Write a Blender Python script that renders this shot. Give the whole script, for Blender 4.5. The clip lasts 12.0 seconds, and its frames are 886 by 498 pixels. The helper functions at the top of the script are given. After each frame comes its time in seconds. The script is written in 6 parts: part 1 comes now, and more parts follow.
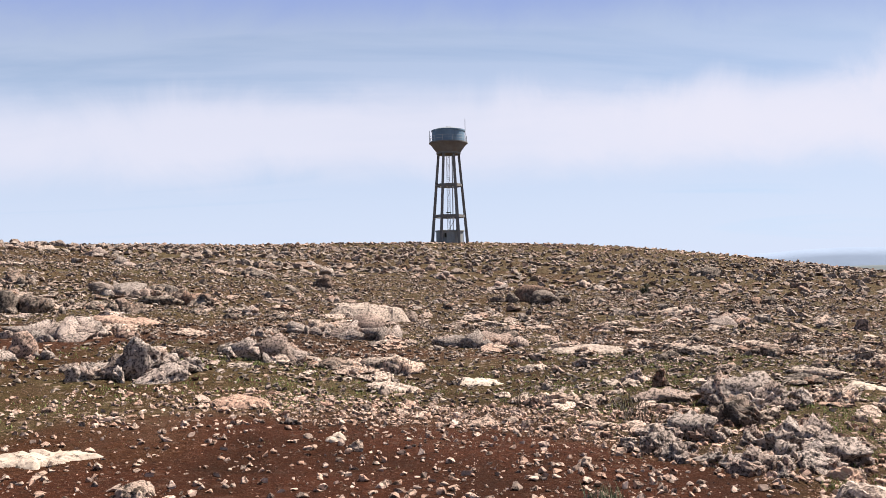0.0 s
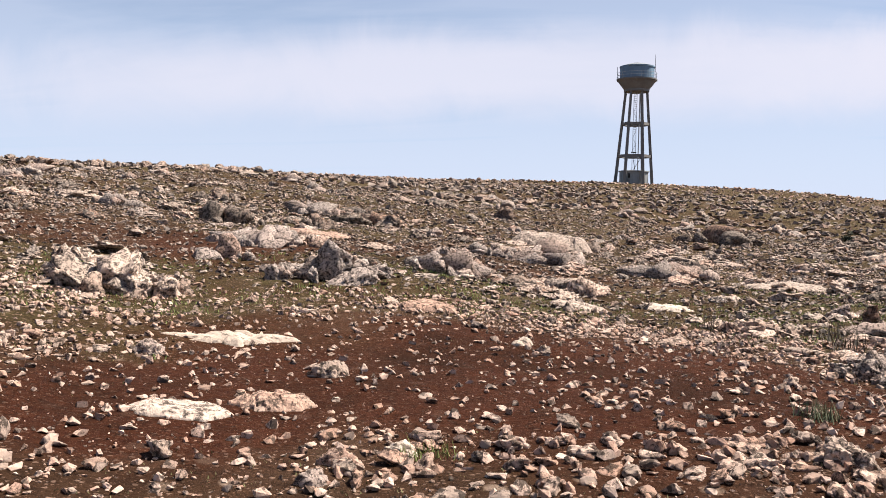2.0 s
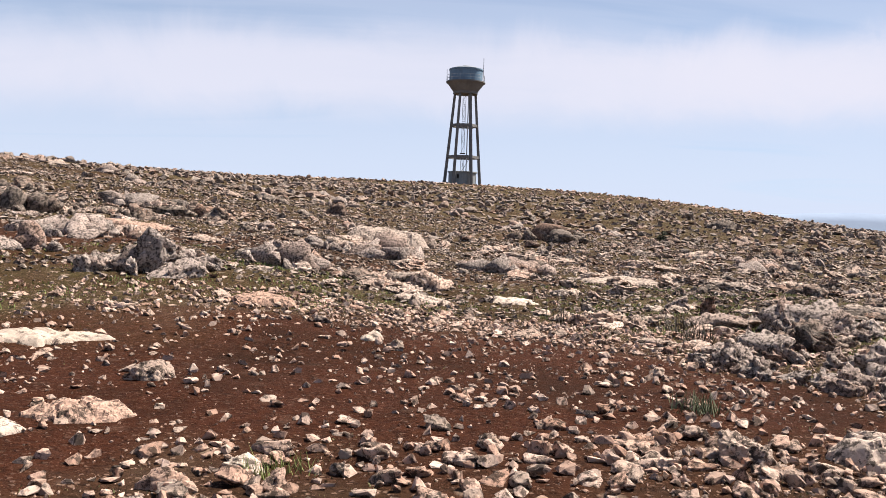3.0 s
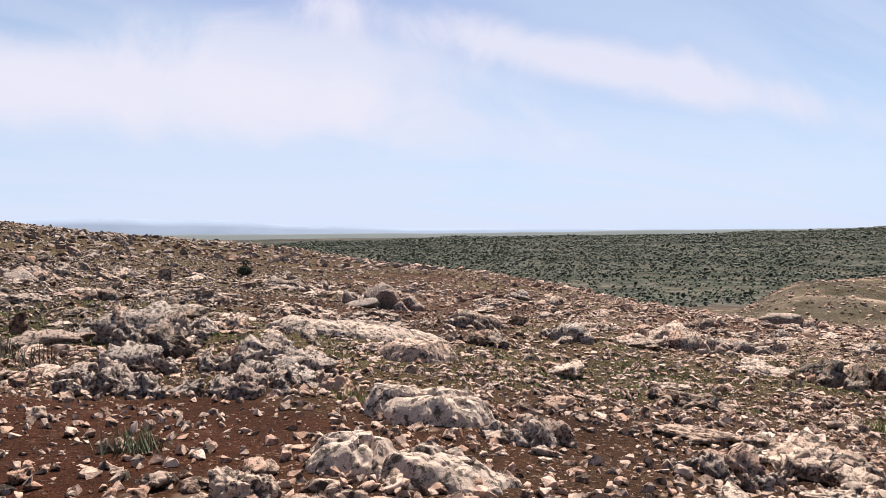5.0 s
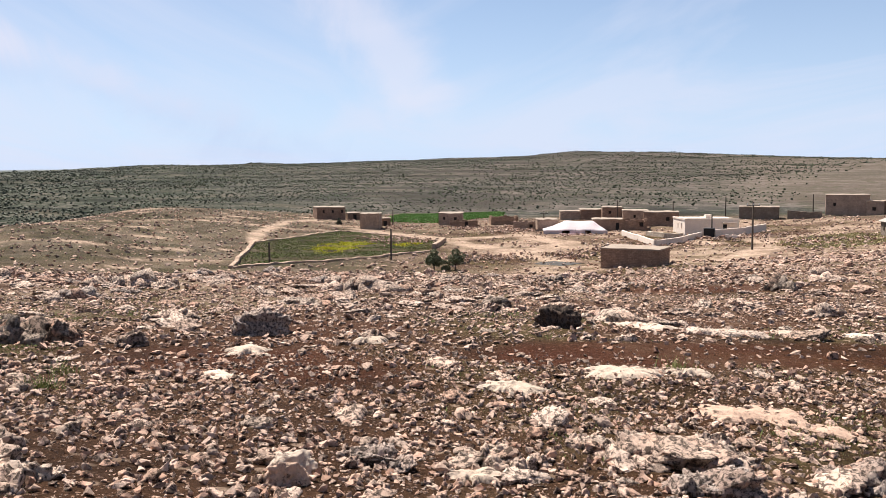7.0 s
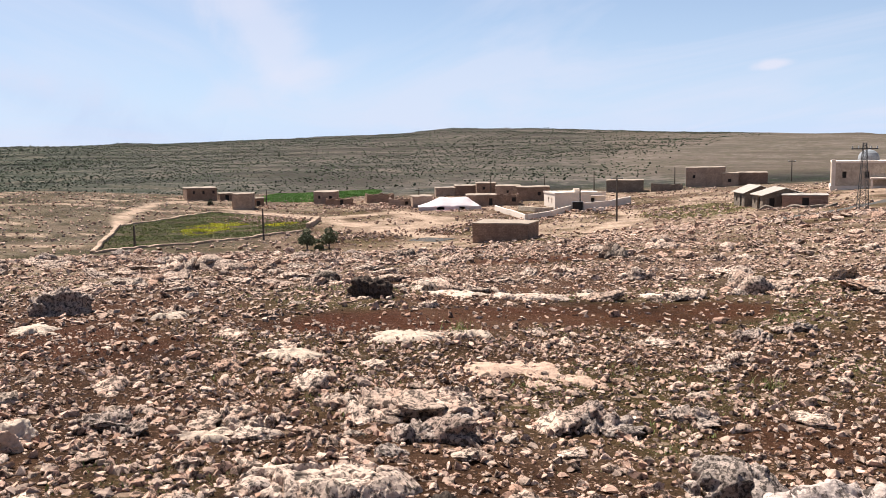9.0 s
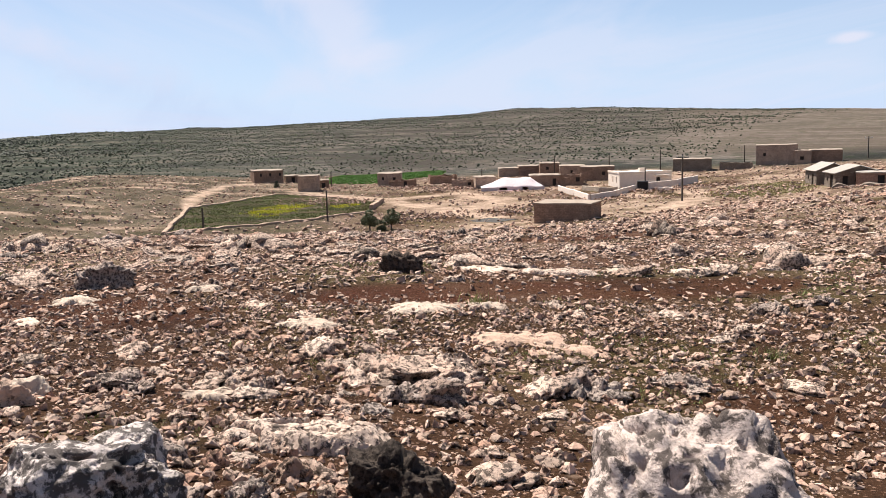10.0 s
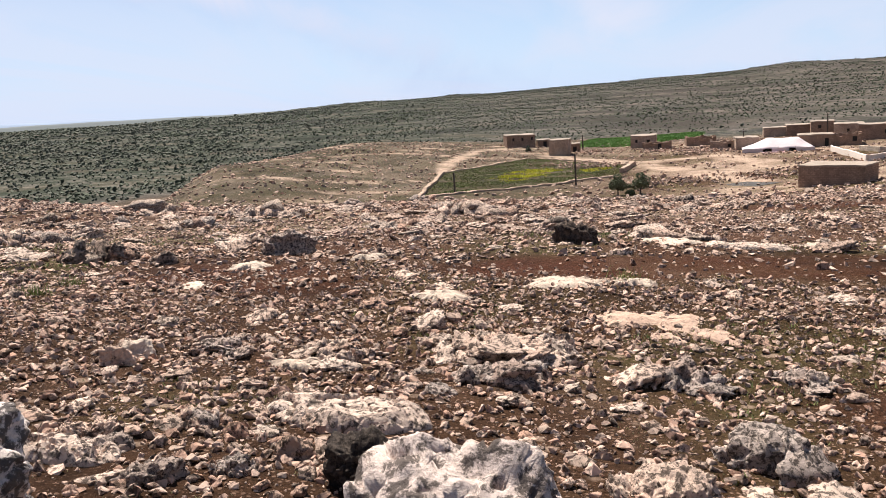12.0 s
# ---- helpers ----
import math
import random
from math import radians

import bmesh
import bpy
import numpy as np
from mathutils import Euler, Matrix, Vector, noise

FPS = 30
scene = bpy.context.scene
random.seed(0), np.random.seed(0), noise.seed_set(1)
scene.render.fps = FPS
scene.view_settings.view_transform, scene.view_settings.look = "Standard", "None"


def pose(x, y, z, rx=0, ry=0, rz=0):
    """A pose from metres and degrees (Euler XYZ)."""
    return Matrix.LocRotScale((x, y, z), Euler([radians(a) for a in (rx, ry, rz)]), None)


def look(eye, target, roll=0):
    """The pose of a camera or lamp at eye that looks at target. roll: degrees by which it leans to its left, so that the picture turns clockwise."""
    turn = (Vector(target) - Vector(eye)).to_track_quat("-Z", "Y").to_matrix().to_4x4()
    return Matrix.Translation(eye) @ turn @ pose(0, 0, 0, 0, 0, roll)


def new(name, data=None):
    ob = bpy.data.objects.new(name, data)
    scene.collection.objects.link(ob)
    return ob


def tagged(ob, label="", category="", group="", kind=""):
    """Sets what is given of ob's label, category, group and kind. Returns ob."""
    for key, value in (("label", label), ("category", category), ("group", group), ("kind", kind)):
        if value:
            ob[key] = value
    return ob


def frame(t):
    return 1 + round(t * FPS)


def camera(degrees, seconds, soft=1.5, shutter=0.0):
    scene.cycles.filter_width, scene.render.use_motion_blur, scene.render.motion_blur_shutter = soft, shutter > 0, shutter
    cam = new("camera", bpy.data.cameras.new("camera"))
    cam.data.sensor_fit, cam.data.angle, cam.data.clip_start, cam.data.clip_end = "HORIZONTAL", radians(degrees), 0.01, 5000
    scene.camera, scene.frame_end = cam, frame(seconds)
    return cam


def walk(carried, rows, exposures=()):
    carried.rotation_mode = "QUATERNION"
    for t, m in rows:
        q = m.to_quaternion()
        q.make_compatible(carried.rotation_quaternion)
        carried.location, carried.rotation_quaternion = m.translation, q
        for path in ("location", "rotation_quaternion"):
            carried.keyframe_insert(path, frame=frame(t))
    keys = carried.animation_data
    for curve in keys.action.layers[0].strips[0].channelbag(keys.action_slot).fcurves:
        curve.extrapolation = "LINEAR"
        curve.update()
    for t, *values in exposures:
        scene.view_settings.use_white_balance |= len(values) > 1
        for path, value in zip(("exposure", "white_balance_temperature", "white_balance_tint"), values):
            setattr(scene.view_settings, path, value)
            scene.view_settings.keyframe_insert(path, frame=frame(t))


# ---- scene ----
cam = camera(54.2, 12.0, soft=0.7)
PATH = [
    (0, (0.247, 0.241, 2.152), (0.146, 2.237, 2.216), -0.95),
    (0.5, (0.217, 0.236, 2.129), (0.033, 2.228, 2.169), -0.59),
    (1, (0.161, 0.269, 2.056), (-0.140, 2.246, 2.066), 0.05),
    (1.5, (0.126, 0.312, 1.998), (-0.292, 2.268, 1.970), 0.59),
    (2, (0.097, 0.423, 1.835), (-0.408, 2.357, 1.758), 1.45),
    (2.5, (0.008, 0.683, 1.740), (-0.417, 2.635, 1.635), 1.89),
    (3, (-0.167, 1.040, 1.698), (-0.284, 3.035, 1.632), 2.14),
    (3.2, (-0.255, 1.175, 1.665), (-0.271, 3.175, 1.621), 2.69),
    (4.8, (-0.738, 2.020, 1.642), (0.434, 3.640, 1.639), 0.48),
    (5, (-0.707, 2.089, 1.655), (0.691, 3.518, 1.624), -0.57),
    (5.5, (-0.638, 2.100, 1.688), (1.140, 3.010, 1.587), -0.56),
    (6, (-0.633, 1.935, 1.731), (1.312, 2.378, 1.578), -0.28),
    (6.5, (-0.576, 1.853, 1.761), (1.413, 1.976, 1.589), -0.29),
    (7, (-0.448, 1.783, 1.774), (1.540, 1.659, 1.596), -0.24),
    (7.5, (-0.460, 1.620, 1.742), (1.509, 1.316, 1.563), -0.32),
    (7.7, (-0.528, 1.555, 1.736), (1.433, 1.207, 1.555), -0.31),
    (9.3, (-0.953, 0.680, 1.686), (0.994, 0.291, 1.447), -1.10),
    (9.5, (-1.052, 0.595, 1.663), (0.899, 0.235, 1.415), -1.21),
    (10, (-1.173, 0.353, 1.649), (0.793, 0.110, 1.378), -1.62),
    (10.5, (-1.201, 0.022, 1.653), (0.775, -0.042, 1.357), -2.25),
    (11, (-1.229, -0.283, 1.643), (0.743, -0.168, 1.329), -2.98),
    (11.5, (-1.150, -0.532, 1.602), (0.807, -0.273, 1.280), -3.32),
    (12, (-0.959, -0.849, 1.662), (0.983, -0.505, 1.334), -3.44),
]
walk(cam, [(t, look(eye, target, roll)) for t, eye, target, roll in PATH])

# ---- sky, sun ----
SUN_TURN, SUN_HEIGHT = 60.0, 58.0   # clockwise from +y, above the horizon
world = bpy.data.worlds.new("sky")
scene.world = world
world.use_nodes = True
wn, wl = world.node_tree.nodes, world.node_tree.links
wn.clear()


def node(tree, kind, **values):
    n = tree.nodes.new(kind)
    for key, value in values.items():
        n.inputs[key].default_value = value
    return n


sky = wn.new("ShaderNodeTexSky")
sky.sky_type, sky.sun_disc = "NISHITA", False
sky.sun_elevation, sky.sun_rotation = radians(SUN_HEIGHT), radians(SUN_TURN)
sky.air_density, sky.dust_density, sky.ozone_density = 0.8, 0.3, 2.0
coord = wn.new("ShaderNodeTexCoord")
split = wn.new("ShaderNodeSeparateXYZ")
wl.new(coord.outputs["Generated"], split.inputs[0])


def sky_math(op, a, b=None):
    n = wn.new("ShaderNodeMath")
    n.operation = op
    for k, v in enumerate((a, b)):
        if v is None:
            continue
        if isinstance(v, (int, float)):
            n.inputs[k].default_value = v
        else:
            wl.new(v, n.inputs[k])
    return n.outputs[0]


up = sky_math("ADD", sky_math("MAXIMUM", split.outputs[2], 0.0), 0.10)
sheet = wn.new("ShaderNodeCombineXYZ")
wl.new(sky_math("DIVIDE", split.outputs[0], up), sheet.inputs[0])
wl.new(sky_math("DIVIDE", split.outputs[1], up), sheet.inputs[1])
cloud_map = wn.new("ShaderNodeMapping")
cloud_map.inputs["Rotation"].default_value = (0, 0, radians(28))
cloud_map.inputs["Scale"].default_value = (0.30, 0.85, 1)
wl.new(sheet.outputs[0], cloud_map.inputs["Vector"])
wisps = node(world.node_tree, "ShaderNodeTexNoise", Scale=0.75, Detail=6.0, Roughness=0.55, Distortion=1.0)
wl.new(cloud_map.outputs[0], wisps.inputs["Vector"])
veil = wn.new("ShaderNodeValToRGB")
veil.color_ramp.elements[0].position, veil.color_ramp.elements[1].position = 0.41, 0.60
wl.new(sky_math("ADD", wisps.outputs[0], sky_math("MULTIPLY", split.outputs[1], 0.15)), veil.inputs[0])
low_sky = sky_math("POWER", sky_math("SUBTRACT", 1.0, sky_math("MAXIMUM", split.outputs[2], 0.0)), 1.5)
haze_low = sky_math("POWER", low_sky, 3.4)
hazy = wn.new("ShaderNodeMix")
hazy.data_type = "RGBA"
wl.new(sky_math("MULTIPLY", haze_low, 0.92), hazy.inputs["Factor"])
wl.new(sky.outputs[0], hazy.inputs["A"])
hazy.inputs["B"].default_value = (5.6, 6.9, 9.4, 1)
cloudy = wn.new("ShaderNodeMix")
cloudy.data_type = "RGBA"
wl.new(sky_math("MULTIPLY", sky_math("MULTIPLY", veil.outputs[0], 0.60), low_sky), cloudy.inputs["Factor"])
wl.new(hazy.outputs["Result"], cloudy.inputs["A"])
cloudy.inputs["B"].default_value = (6.7, 7.1, 8.6, 1)


def cloud(under, middle, along, length, width, amount, colour=(7.6, 7.5, 8.6), tear=2.2):
    """A thin cloud round one direction of the sky, torn by the wisps."""
    c, u = Vector(middle).normalized(), Vector(along).normalized()
    u = (u - c * u.dot(c)).normalized()
    v = c.cross(u)

    def side(axis, size):
        d = wn.new("ShaderNodeVectorMath")
        d.operation = "DOT_PRODUCT"
        wl.new(coord.outputs["Generated"], d.inputs[0])
        d.inputs[1].default_value = axis
        return sky_math("POWER", sky_math("ABSOLUTE", sky_math("DIVIDE", d.outputs["Value"], size)), 2.0)

    far = sky_math("SQRT", sky_math("ADD", side(u, length), side(v, width)))
    ragged = sky_math("ADD", far, sky_math("MULTIPLY", sky_math("SUBTRACT", torn.outputs[0], 0.5), tear))
    front = wn.new("ShaderNodeVectorMath")
    front.operation = "DOT_PRODUCT"
    wl.new(coord.outputs["Generated"], front.inputs[0])
    front.inputs[1].default_value = c
    soft = wn.new("ShaderNodeMapRange")
    soft.interpolation_type = "SMOOTHSTEP"
    wl.new(ragged, soft.inputs[0])
    for k, value in enumerate((1.25, 0.35, 0.0, amount)):
        soft.inputs[k + 1].default_value = value
    m = wn.new("ShaderNodeMix")
    m.data_type = "RGBA"
    wl.new(sky_math("MULTIPLY", soft.outputs[0], sky_math("GREATER_THAN", front.outputs["Value"], 0.0)), m.inputs["Factor"])
    wl.new(under, m.inputs["A"])
    m.inputs["B"].default_value = (*colour, 1)
    return m.outputs["Result"]


torn = node(world.node_tree, "ShaderNodeTexNoise", Scale=7.0, Detail=7.0, Roughness=0.6, Distortion=0.6)
wl.new(coord.outputs["Generated"], torn.inputs["Vector"])
heaven = cloud(cloudy.outputs["Result"], (-0.05, 0.985, 0.165), (1, 0, 0), 0.80, 0.055, 0.75, tear=1.0)
heaven = cloud(heaven, (-0.05, 0.95, 0.345), (1, 0.05, 0), 0.90, 0.062, 0.75, (2.7, 3.6, 6.9), 0.9)
heaven = cloud(heaven, (0.42, 0.90, 0.165), (0.9, -0.42, -0.06), 0.40, 0.050, 0.75, tear=1.4)
heaven = cloud(heaven, (0.800, 0.570, 0.190), (0.111, -0.191, -0.061), 0.36, 0.030, 0.8)
heaven = cloud(heaven, (0.567, 0.800, 0.190), (0.70, -0.70, -0.05), 0.26, 0.060, 0.65)
heaven = cloud(heaven, (0.99, 0.010, 0.150), (0.008, -0.061, -0.067), 0.13, 0.045, 0.50)
heaven = cloud(heaven, (0.843, -0.531, 0.083), (-0.531, -0.843, 0.10), 0.022, 0.006, 0.7)
backing = wn.new("ShaderNodeBackground")
backing.inputs["Strength"].default_value = 0.050
wl.new(heaven, backing.inputs[0])
wout = wn.new("ShaderNodeOutputWorld")
wl.new(backing.outputs[0], wout.inputs[0])

sun_data = bpy.data.lights.new("sun", "SUN")
sun_data.energy, sun_data.angle, sun_data.color = 5.0, radians(0.6), (1.0, 0.95, 0.88)
sun = new("sun", sun_data)
sun.matrix_world = look((0, 0, 60), (-60 * math.sin(radians(SUN_TURN)) / math.tan(radians(SUN_HEIGHT)), -60 * math.cos(radians(SUN_TURN)) / math.tan(radians(SUN_HEIGHT)), 0))
scene.view_settings.exposure = 1.15


# ---- materials ----
def material(name, rough=0.9, metal=0.0):
    m = bpy.data.materials.new(name)
    m.use_nodes = True
    t = m.node_tree
    b = t.nodes["Principled BSDF"]
    b.inputs["Roughness"].default_value, b.inputs["Metallic"].default_value = rough, metal
    b.inputs["Specular IOR Level"].default_value = 0.25 if rough < 0.9 else 0.05
    return m, t, b


def place(t, scale=(1, 1, 1), world_space=True):
    g = t.nodes.new("ShaderNodeNewGeometry" if world_space else "ShaderNodeTexCoord")
    m = t.nodes.new("ShaderNodeMapping")
    m.inputs["Scale"].default_value = scale
    t.links.new(g.outputs["Position" if world_space else "Object"], m.inputs["Vector"])
    return m.outputs[0]


def noise_at(t, vector, scale, detail=4.0, rough=0.6, distortion=0.0):
    n = node(t, "ShaderNodeTexNoise", Scale=scale, Detail=detail, Roughness=rough, Distortion=distortion)
    t.links.new(vector, n.inputs["Vector"])
    return n.outputs[0]


def ramped(t, value, stops):
    r = t.nodes.new("ShaderNodeValToRGB")
    e = r.color_ramp.elements
    while len(e) < len(stops):
        e.new(0.5)
    for k, (p, c) in enumerate(stops):
        e[k].position = p
        e[k].color = (*c, 1) if not isinstance(c, (int, float)) else (c, c, c, 1)
    t.links.new(value, r.inputs[0])
    return r.outputs[0]


def mixed(t, f, a, b, blend="MIX"):
    n = t.nodes.new("ShaderNodeMix")
    n.data_type, n.blend_type = "RGBA", blend
    for key, v in (("Factor", f), ("A", a), ("B", b)):
        if isinstance(v, (int, float)):
            n.inputs[key].default_value = v
        elif isinstance(v, tuple):
            n.inputs[key].default_value = (*v, 1)
        else:
            t.links.new(v, n.inputs[key])
    return n.outputs["Result"]


def value_math(t, op, a, b=0.0):
    n = t.nodes.new("ShaderNodeMath")
    n.operation = op
    n.use_clamp = op in ("ADD", "SUBTRACT")
    for k, v in enumerate((a, b)):
        if isinstance(v, (int, float)):
            n.inputs[k].default_value = v
        else:
            t.links.new(v, n.inputs[k])
    return n.outputs[0]


def relief(t, b, height, strength=0.5, distance=0.02):
    n = node(t, "ShaderNodeBump", Strength=strength, Distance=distance)
    t.links.new(height, n.inputs["Height"])
    t.links.new(n.outputs[0], b.inputs["Normal"])


def limestone(name, pale, grey, lichen, dark_share, island=True, bump=0.03, spot_scale=14.0, warm=0.25):
    """Weathered limestone: pale broken faces, grey skin, dark lichen in blotches, their share raised to stand in for
    shade.
    """
    m, t, b = material(name, 0.92)
    p = place(t)
    if island:
        g = t.nodes.new("ShaderNodeNewGeometry")
        pick = g.outputs["Random Per Island"]
    else:
        pick = t.nodes.new("ShaderNodeObjectInfo").outputs["Random"]
    big = noise_at(t, p, 3.0, 5, 0.65)
    fine = noise_at(t, p, 26, 5, 0.7)
    spots = noise_at(t, p, spot_scale, 6, 0.72, 0.25)
    tone = mixed(t, ramped(t, pick, [(0.15, 0.0), (0.85, 1.0)]), pale, grey)
    tone = mixed(t, ramped(t, big, [(0.42, 0.0), (0.70, 0.6)]), tone, grey)
    shade = t.nodes.new("ShaderNodeMath")
    shade.operation = "FRACT"
    t.links.new(value_math(t, "MULTIPLY", pick, 37.0), shade.inputs[0])
    tone = mixed(t, ramped(t, shade.outputs[0], [(0.0, warm), (0.55, 0.0), (0.82, 0.0), (1.0, 0.55)]), tone, (0.40, 0.195, 0.120))
    tone = mixed(t, ramped(t, spots, [(0.60 - dark_share, 0.0), (0.68 - dark_share, 0.85)]), tone, lichen)
    tone = mixed(t, ramped(t, fine, [(0.30, 0.45), (0.52, 0.0)]), tone, (0.098, 0.078, 0.066))
    t.links.new(tone, b.inputs["Base Color"])
    relief(t, b, value_math(t, "ADD", value_math(t, "MULTIPLY", fine, 0.5), value_math(t, "MULTIPLY", spots, 0.5)), 0.9, bump)
    return m


STONE = limestone("broken_limestone", (0.67, 0.475, 0.375), (0.36, 0.262, 0.205), (0.016, 0.012, 0.009), 0.105, warm=0.55)
STONE_ONE = limestone("loose_limestone", (0.67, 0.475, 0.375), (0.36, 0.265, 0.208), (0.016, 0.012, 0.009), 0.125, island=False, bump=0.04, spot_scale=20.0, warm=0.55)
KARST = limestone("weathered_limestone", (0.52, 0.415, 0.355), (0.35, 0.278, 0.236), (0.018, 0.014, 0.012), 0.12, island=False, bump=0.05, spot_scale=30.0)
# grey of lichen, darkened further for the shade seen among these rocks
GREYSTONE = limestone("grey_broken_limestone", (0.50, 0.385, 0.31), (0.29, 0.228, 0.188), (0.016, 0.013, 0.011), 0.13, warm=0.35)
OUTCROP = limestone("broken_outcrop", (0.66, 0.49, 0.39), (0.43, 0.33, 0.265), (0.017, 0.013, 0.011), 0.125, bump=0.04, spot_scale=22.0)
OUTCROP_ONE = limestone("outcrop_limestone", (0.66, 0.49, 0.39), (0.43, 0.33, 0.265), (0.017, 0.013, 0.011), 0.125, island=False, bump=0.04, spot_scale=22.0)
# darker limestones: lichen, plus the shade of sunless faces put into the colour
BLACKROCK = limestone("black_lichen_and_shade_limestone", (0.115, 0.085, 0.068), (0.068, 0.052, 0.042), (0.015, 0.012, 0.011), 0.14, island=False, bump=0.04, spot_scale=20.0)
DARKROCK = limestone("lichen_and_shade_limestone", (0.33, 0.255, 0.205), (0.20, 0.156, 0.128), (0.023, 0.019, 0.016), 0.14, island=False, bump=0.05)
PITTED = limestone("pitted_limestone", (0.57, 0.455, 0.40), (0.43, 0.345, 0.30), (0.022, 0.017, 0.015), 0.115, island=False, bump=0.03, spot_scale=18.0, warm=0.0)
MOTTLED = limestone("mottled_limestone", (0.66, 0.56, 0.51), (0.48, 0.405, 0.365), (0.016, 0.013, 0.012), 0.15, island=False, bump=0.05, spot_scale=22.0, warm=0.0)
SLABROCK = limestone("worn_slab_limestone", (0.57, 0.435, 0.35), (0.43, 0.33, 0.265), (0.020, 0.016, 0.013), 0.10, island=False, bump=0.03, spot_scale=20.0, warm=0.0)
BEDROCK = limestone("bare_bedrock", (0.57, 0.455, 0.365), (0.45, 0.35, 0.275), (0.050, 0.036, 0.027), 0.05, island=False, bump=0.03, spot_scale=9.0, warm=0.0)


def ground_material():
    m, t, b = material("stony_ground", 0.95)
    p = place(t)
    cover = t.nodes.new("ShaderNodeVertexColor")
    cover.layer_name = "cover"
    part_of = t.nodes.new("ShaderNodeSeparateColor")
    t.links.new(cover.outputs[0], part_of.inputs[0])
    soil, grass, bare, wood = part_of.outputs[0], part_of.outputs[1], part_of.outputs[2], cover.outputs[1]
    n1, n2, n3, n4 = noise_at(t, p, 0.35, 5), noise_at(t, p, 2.4, 5, 0.65), noise_at(t, p, 14, 5, 0.7), noise_at(t, p, 60, 4, 0.7)
    earth = mixed(t, ramped(t, n2, [(0.35, 0.0), (0.65, 1.0)]), (0.037, 0.0180, 0.0095), (0.066, 0.0330, 0.0180))
    red = mixed(t, ramped(t, n3, [(0.3, 0.0), (0.7, 1.0)]), (0.040, 0.0122, 0.0058), (0.070, 0.0230, 0.0112))
    green = mixed(t, ramped(t, n3, [(0.35, 0.0), (0.65, 1.0)]), (0.042, 0.034, 0.012), (0.080, 0.064, 0.025))
    pale = mixed(t, ramped(t, noise_at(t, p, 1.4, 6, 0.75), [(0.38, 0.0), (0.62, 1.0)]), (0.215, 0.148, 0.106), (0.420, 0.305, 0.226))
    scrub = mixed(t, ramped(t, noise_at(t, p, 0.010, 5), [(0.42, 0.0), (0.58, 1.0)]), (0.029, 0.029, 0.024), (0.052, 0.045, 0.039))
    scrub = mixed(t, value_math(t, "MULTIPLY", grass, 0.75), scrub, (0.024, 0.030, 0.018))
    strata = noise_at(t, place(t, (0.006, 0.006, 0.55)), 1.0, 8, 0.70)
    bush = node(t, "ShaderNodeTexVoronoi", Scale=0.20, Randomness=1.0)
    t.links.new(p, bush.inputs["Vector"])
    bushy = t.nodes.new("ShaderNodeSeparateColor")
    t.links.new(bush.outputs["Color"], bushy.inputs[0])
    boulder_spots = node(t, "ShaderNodeTexVoronoi", Scale=0.30, Randomness=1.0)
    t.links.new(p, boulder_spots.inputs["Vector"])
    scrub = mixed(t, ramped(t, boulder_spots.outputs["Distance"], [(0.16, 0.50), (0.30, 0.0)]), scrub, (0.14, 0.118, 0.100))
    scrub = mixed(t, ramped(t, strata, [(0.44, 0.75), (0.485, 0.0)]), scrub, (0.016, 0.015, 0.012))
    scrub = mixed(t, ramped(t, strata, [(0.515, 0.0), (0.54, 0.50), (0.565, 0.0)]), scrub, (0.175, 0.146, 0.122))
    scrub = mixed(t, value_math(t, "MULTIPLY", ramped(t, bush.outputs["Distance"], [(0.30, 0.95), (0.50, 0.0)]), ramped(t, bushy.outputs[0], [(0.25, 0.0), (0.35, 1.0)])), scrub, (0.022, 0.027, 0.016))
    tone = mixed(t, soil, earth, red)
    tone = mixed(t, value_math(t, "MULTIPLY", grass, ramped(t, n2, [(0.30, 0.2), (0.60, 1.0)])), tone, green)
    bent = t.nodes.new("ShaderNodeVectorMath")
    bent.operation = "MULTIPLY_ADD"
    stir = node(t, "ShaderNodeTexNoise", Scale=38.0, Detail=3.0)
    t.links.new(p, stir.inputs["Vector"])
    t.links.new(stir.outputs["Color"], bent.inputs[0])
    bent.inputs[1].default_value = (0.03, 0.03, 0.03)
    t.links.new(p, bent.inputs[2])
    litter = node(t, "ShaderNodeTexVoronoi", Scale=30.0, Randomness=1.0)
    t.links.new(bent.outputs[0], litter.inputs["Vector"])
    grit = node(t, "ShaderNodeTexVoronoi", Scale=95.0, Randomness=1.0)
    t.links.new(bent.outputs[0], grit.inputs["Vector"])
    chip = t.nodes.new("ShaderNodeSeparateColor")
    t.links.new(litter.outputs["Color"], chip.inputs[0])
    speck = t.nodes.new("ShaderNodeSeparateColor")
    t.links.new(grit.outputs["Color"], speck.inputs[0])
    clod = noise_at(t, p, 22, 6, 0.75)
    # colour goes near-black where the same clod noise is low in the relief
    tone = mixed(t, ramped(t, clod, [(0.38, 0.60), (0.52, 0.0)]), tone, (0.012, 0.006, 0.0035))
    crumb = value_math(t, "MULTIPLY", ramped(t, litter.outputs["Distance"], [(0.30, 1.0), (0.42, 0.0)]), ramped(t, chip.outputs[1], [(0.62, 0.0), (0.70, 0.85)]))
    tone = mixed(t, value_math(t, "MULTIPLY", value_math(t, "MULTIPLY", crumb, ramped(t, soil, [(0.0, 1.0), (1.0, 0.35)])), ramped(t, n2, [(0.35, 0.35), (0.6, 1.0)])), tone, (0.30, 0.185, 0.13))
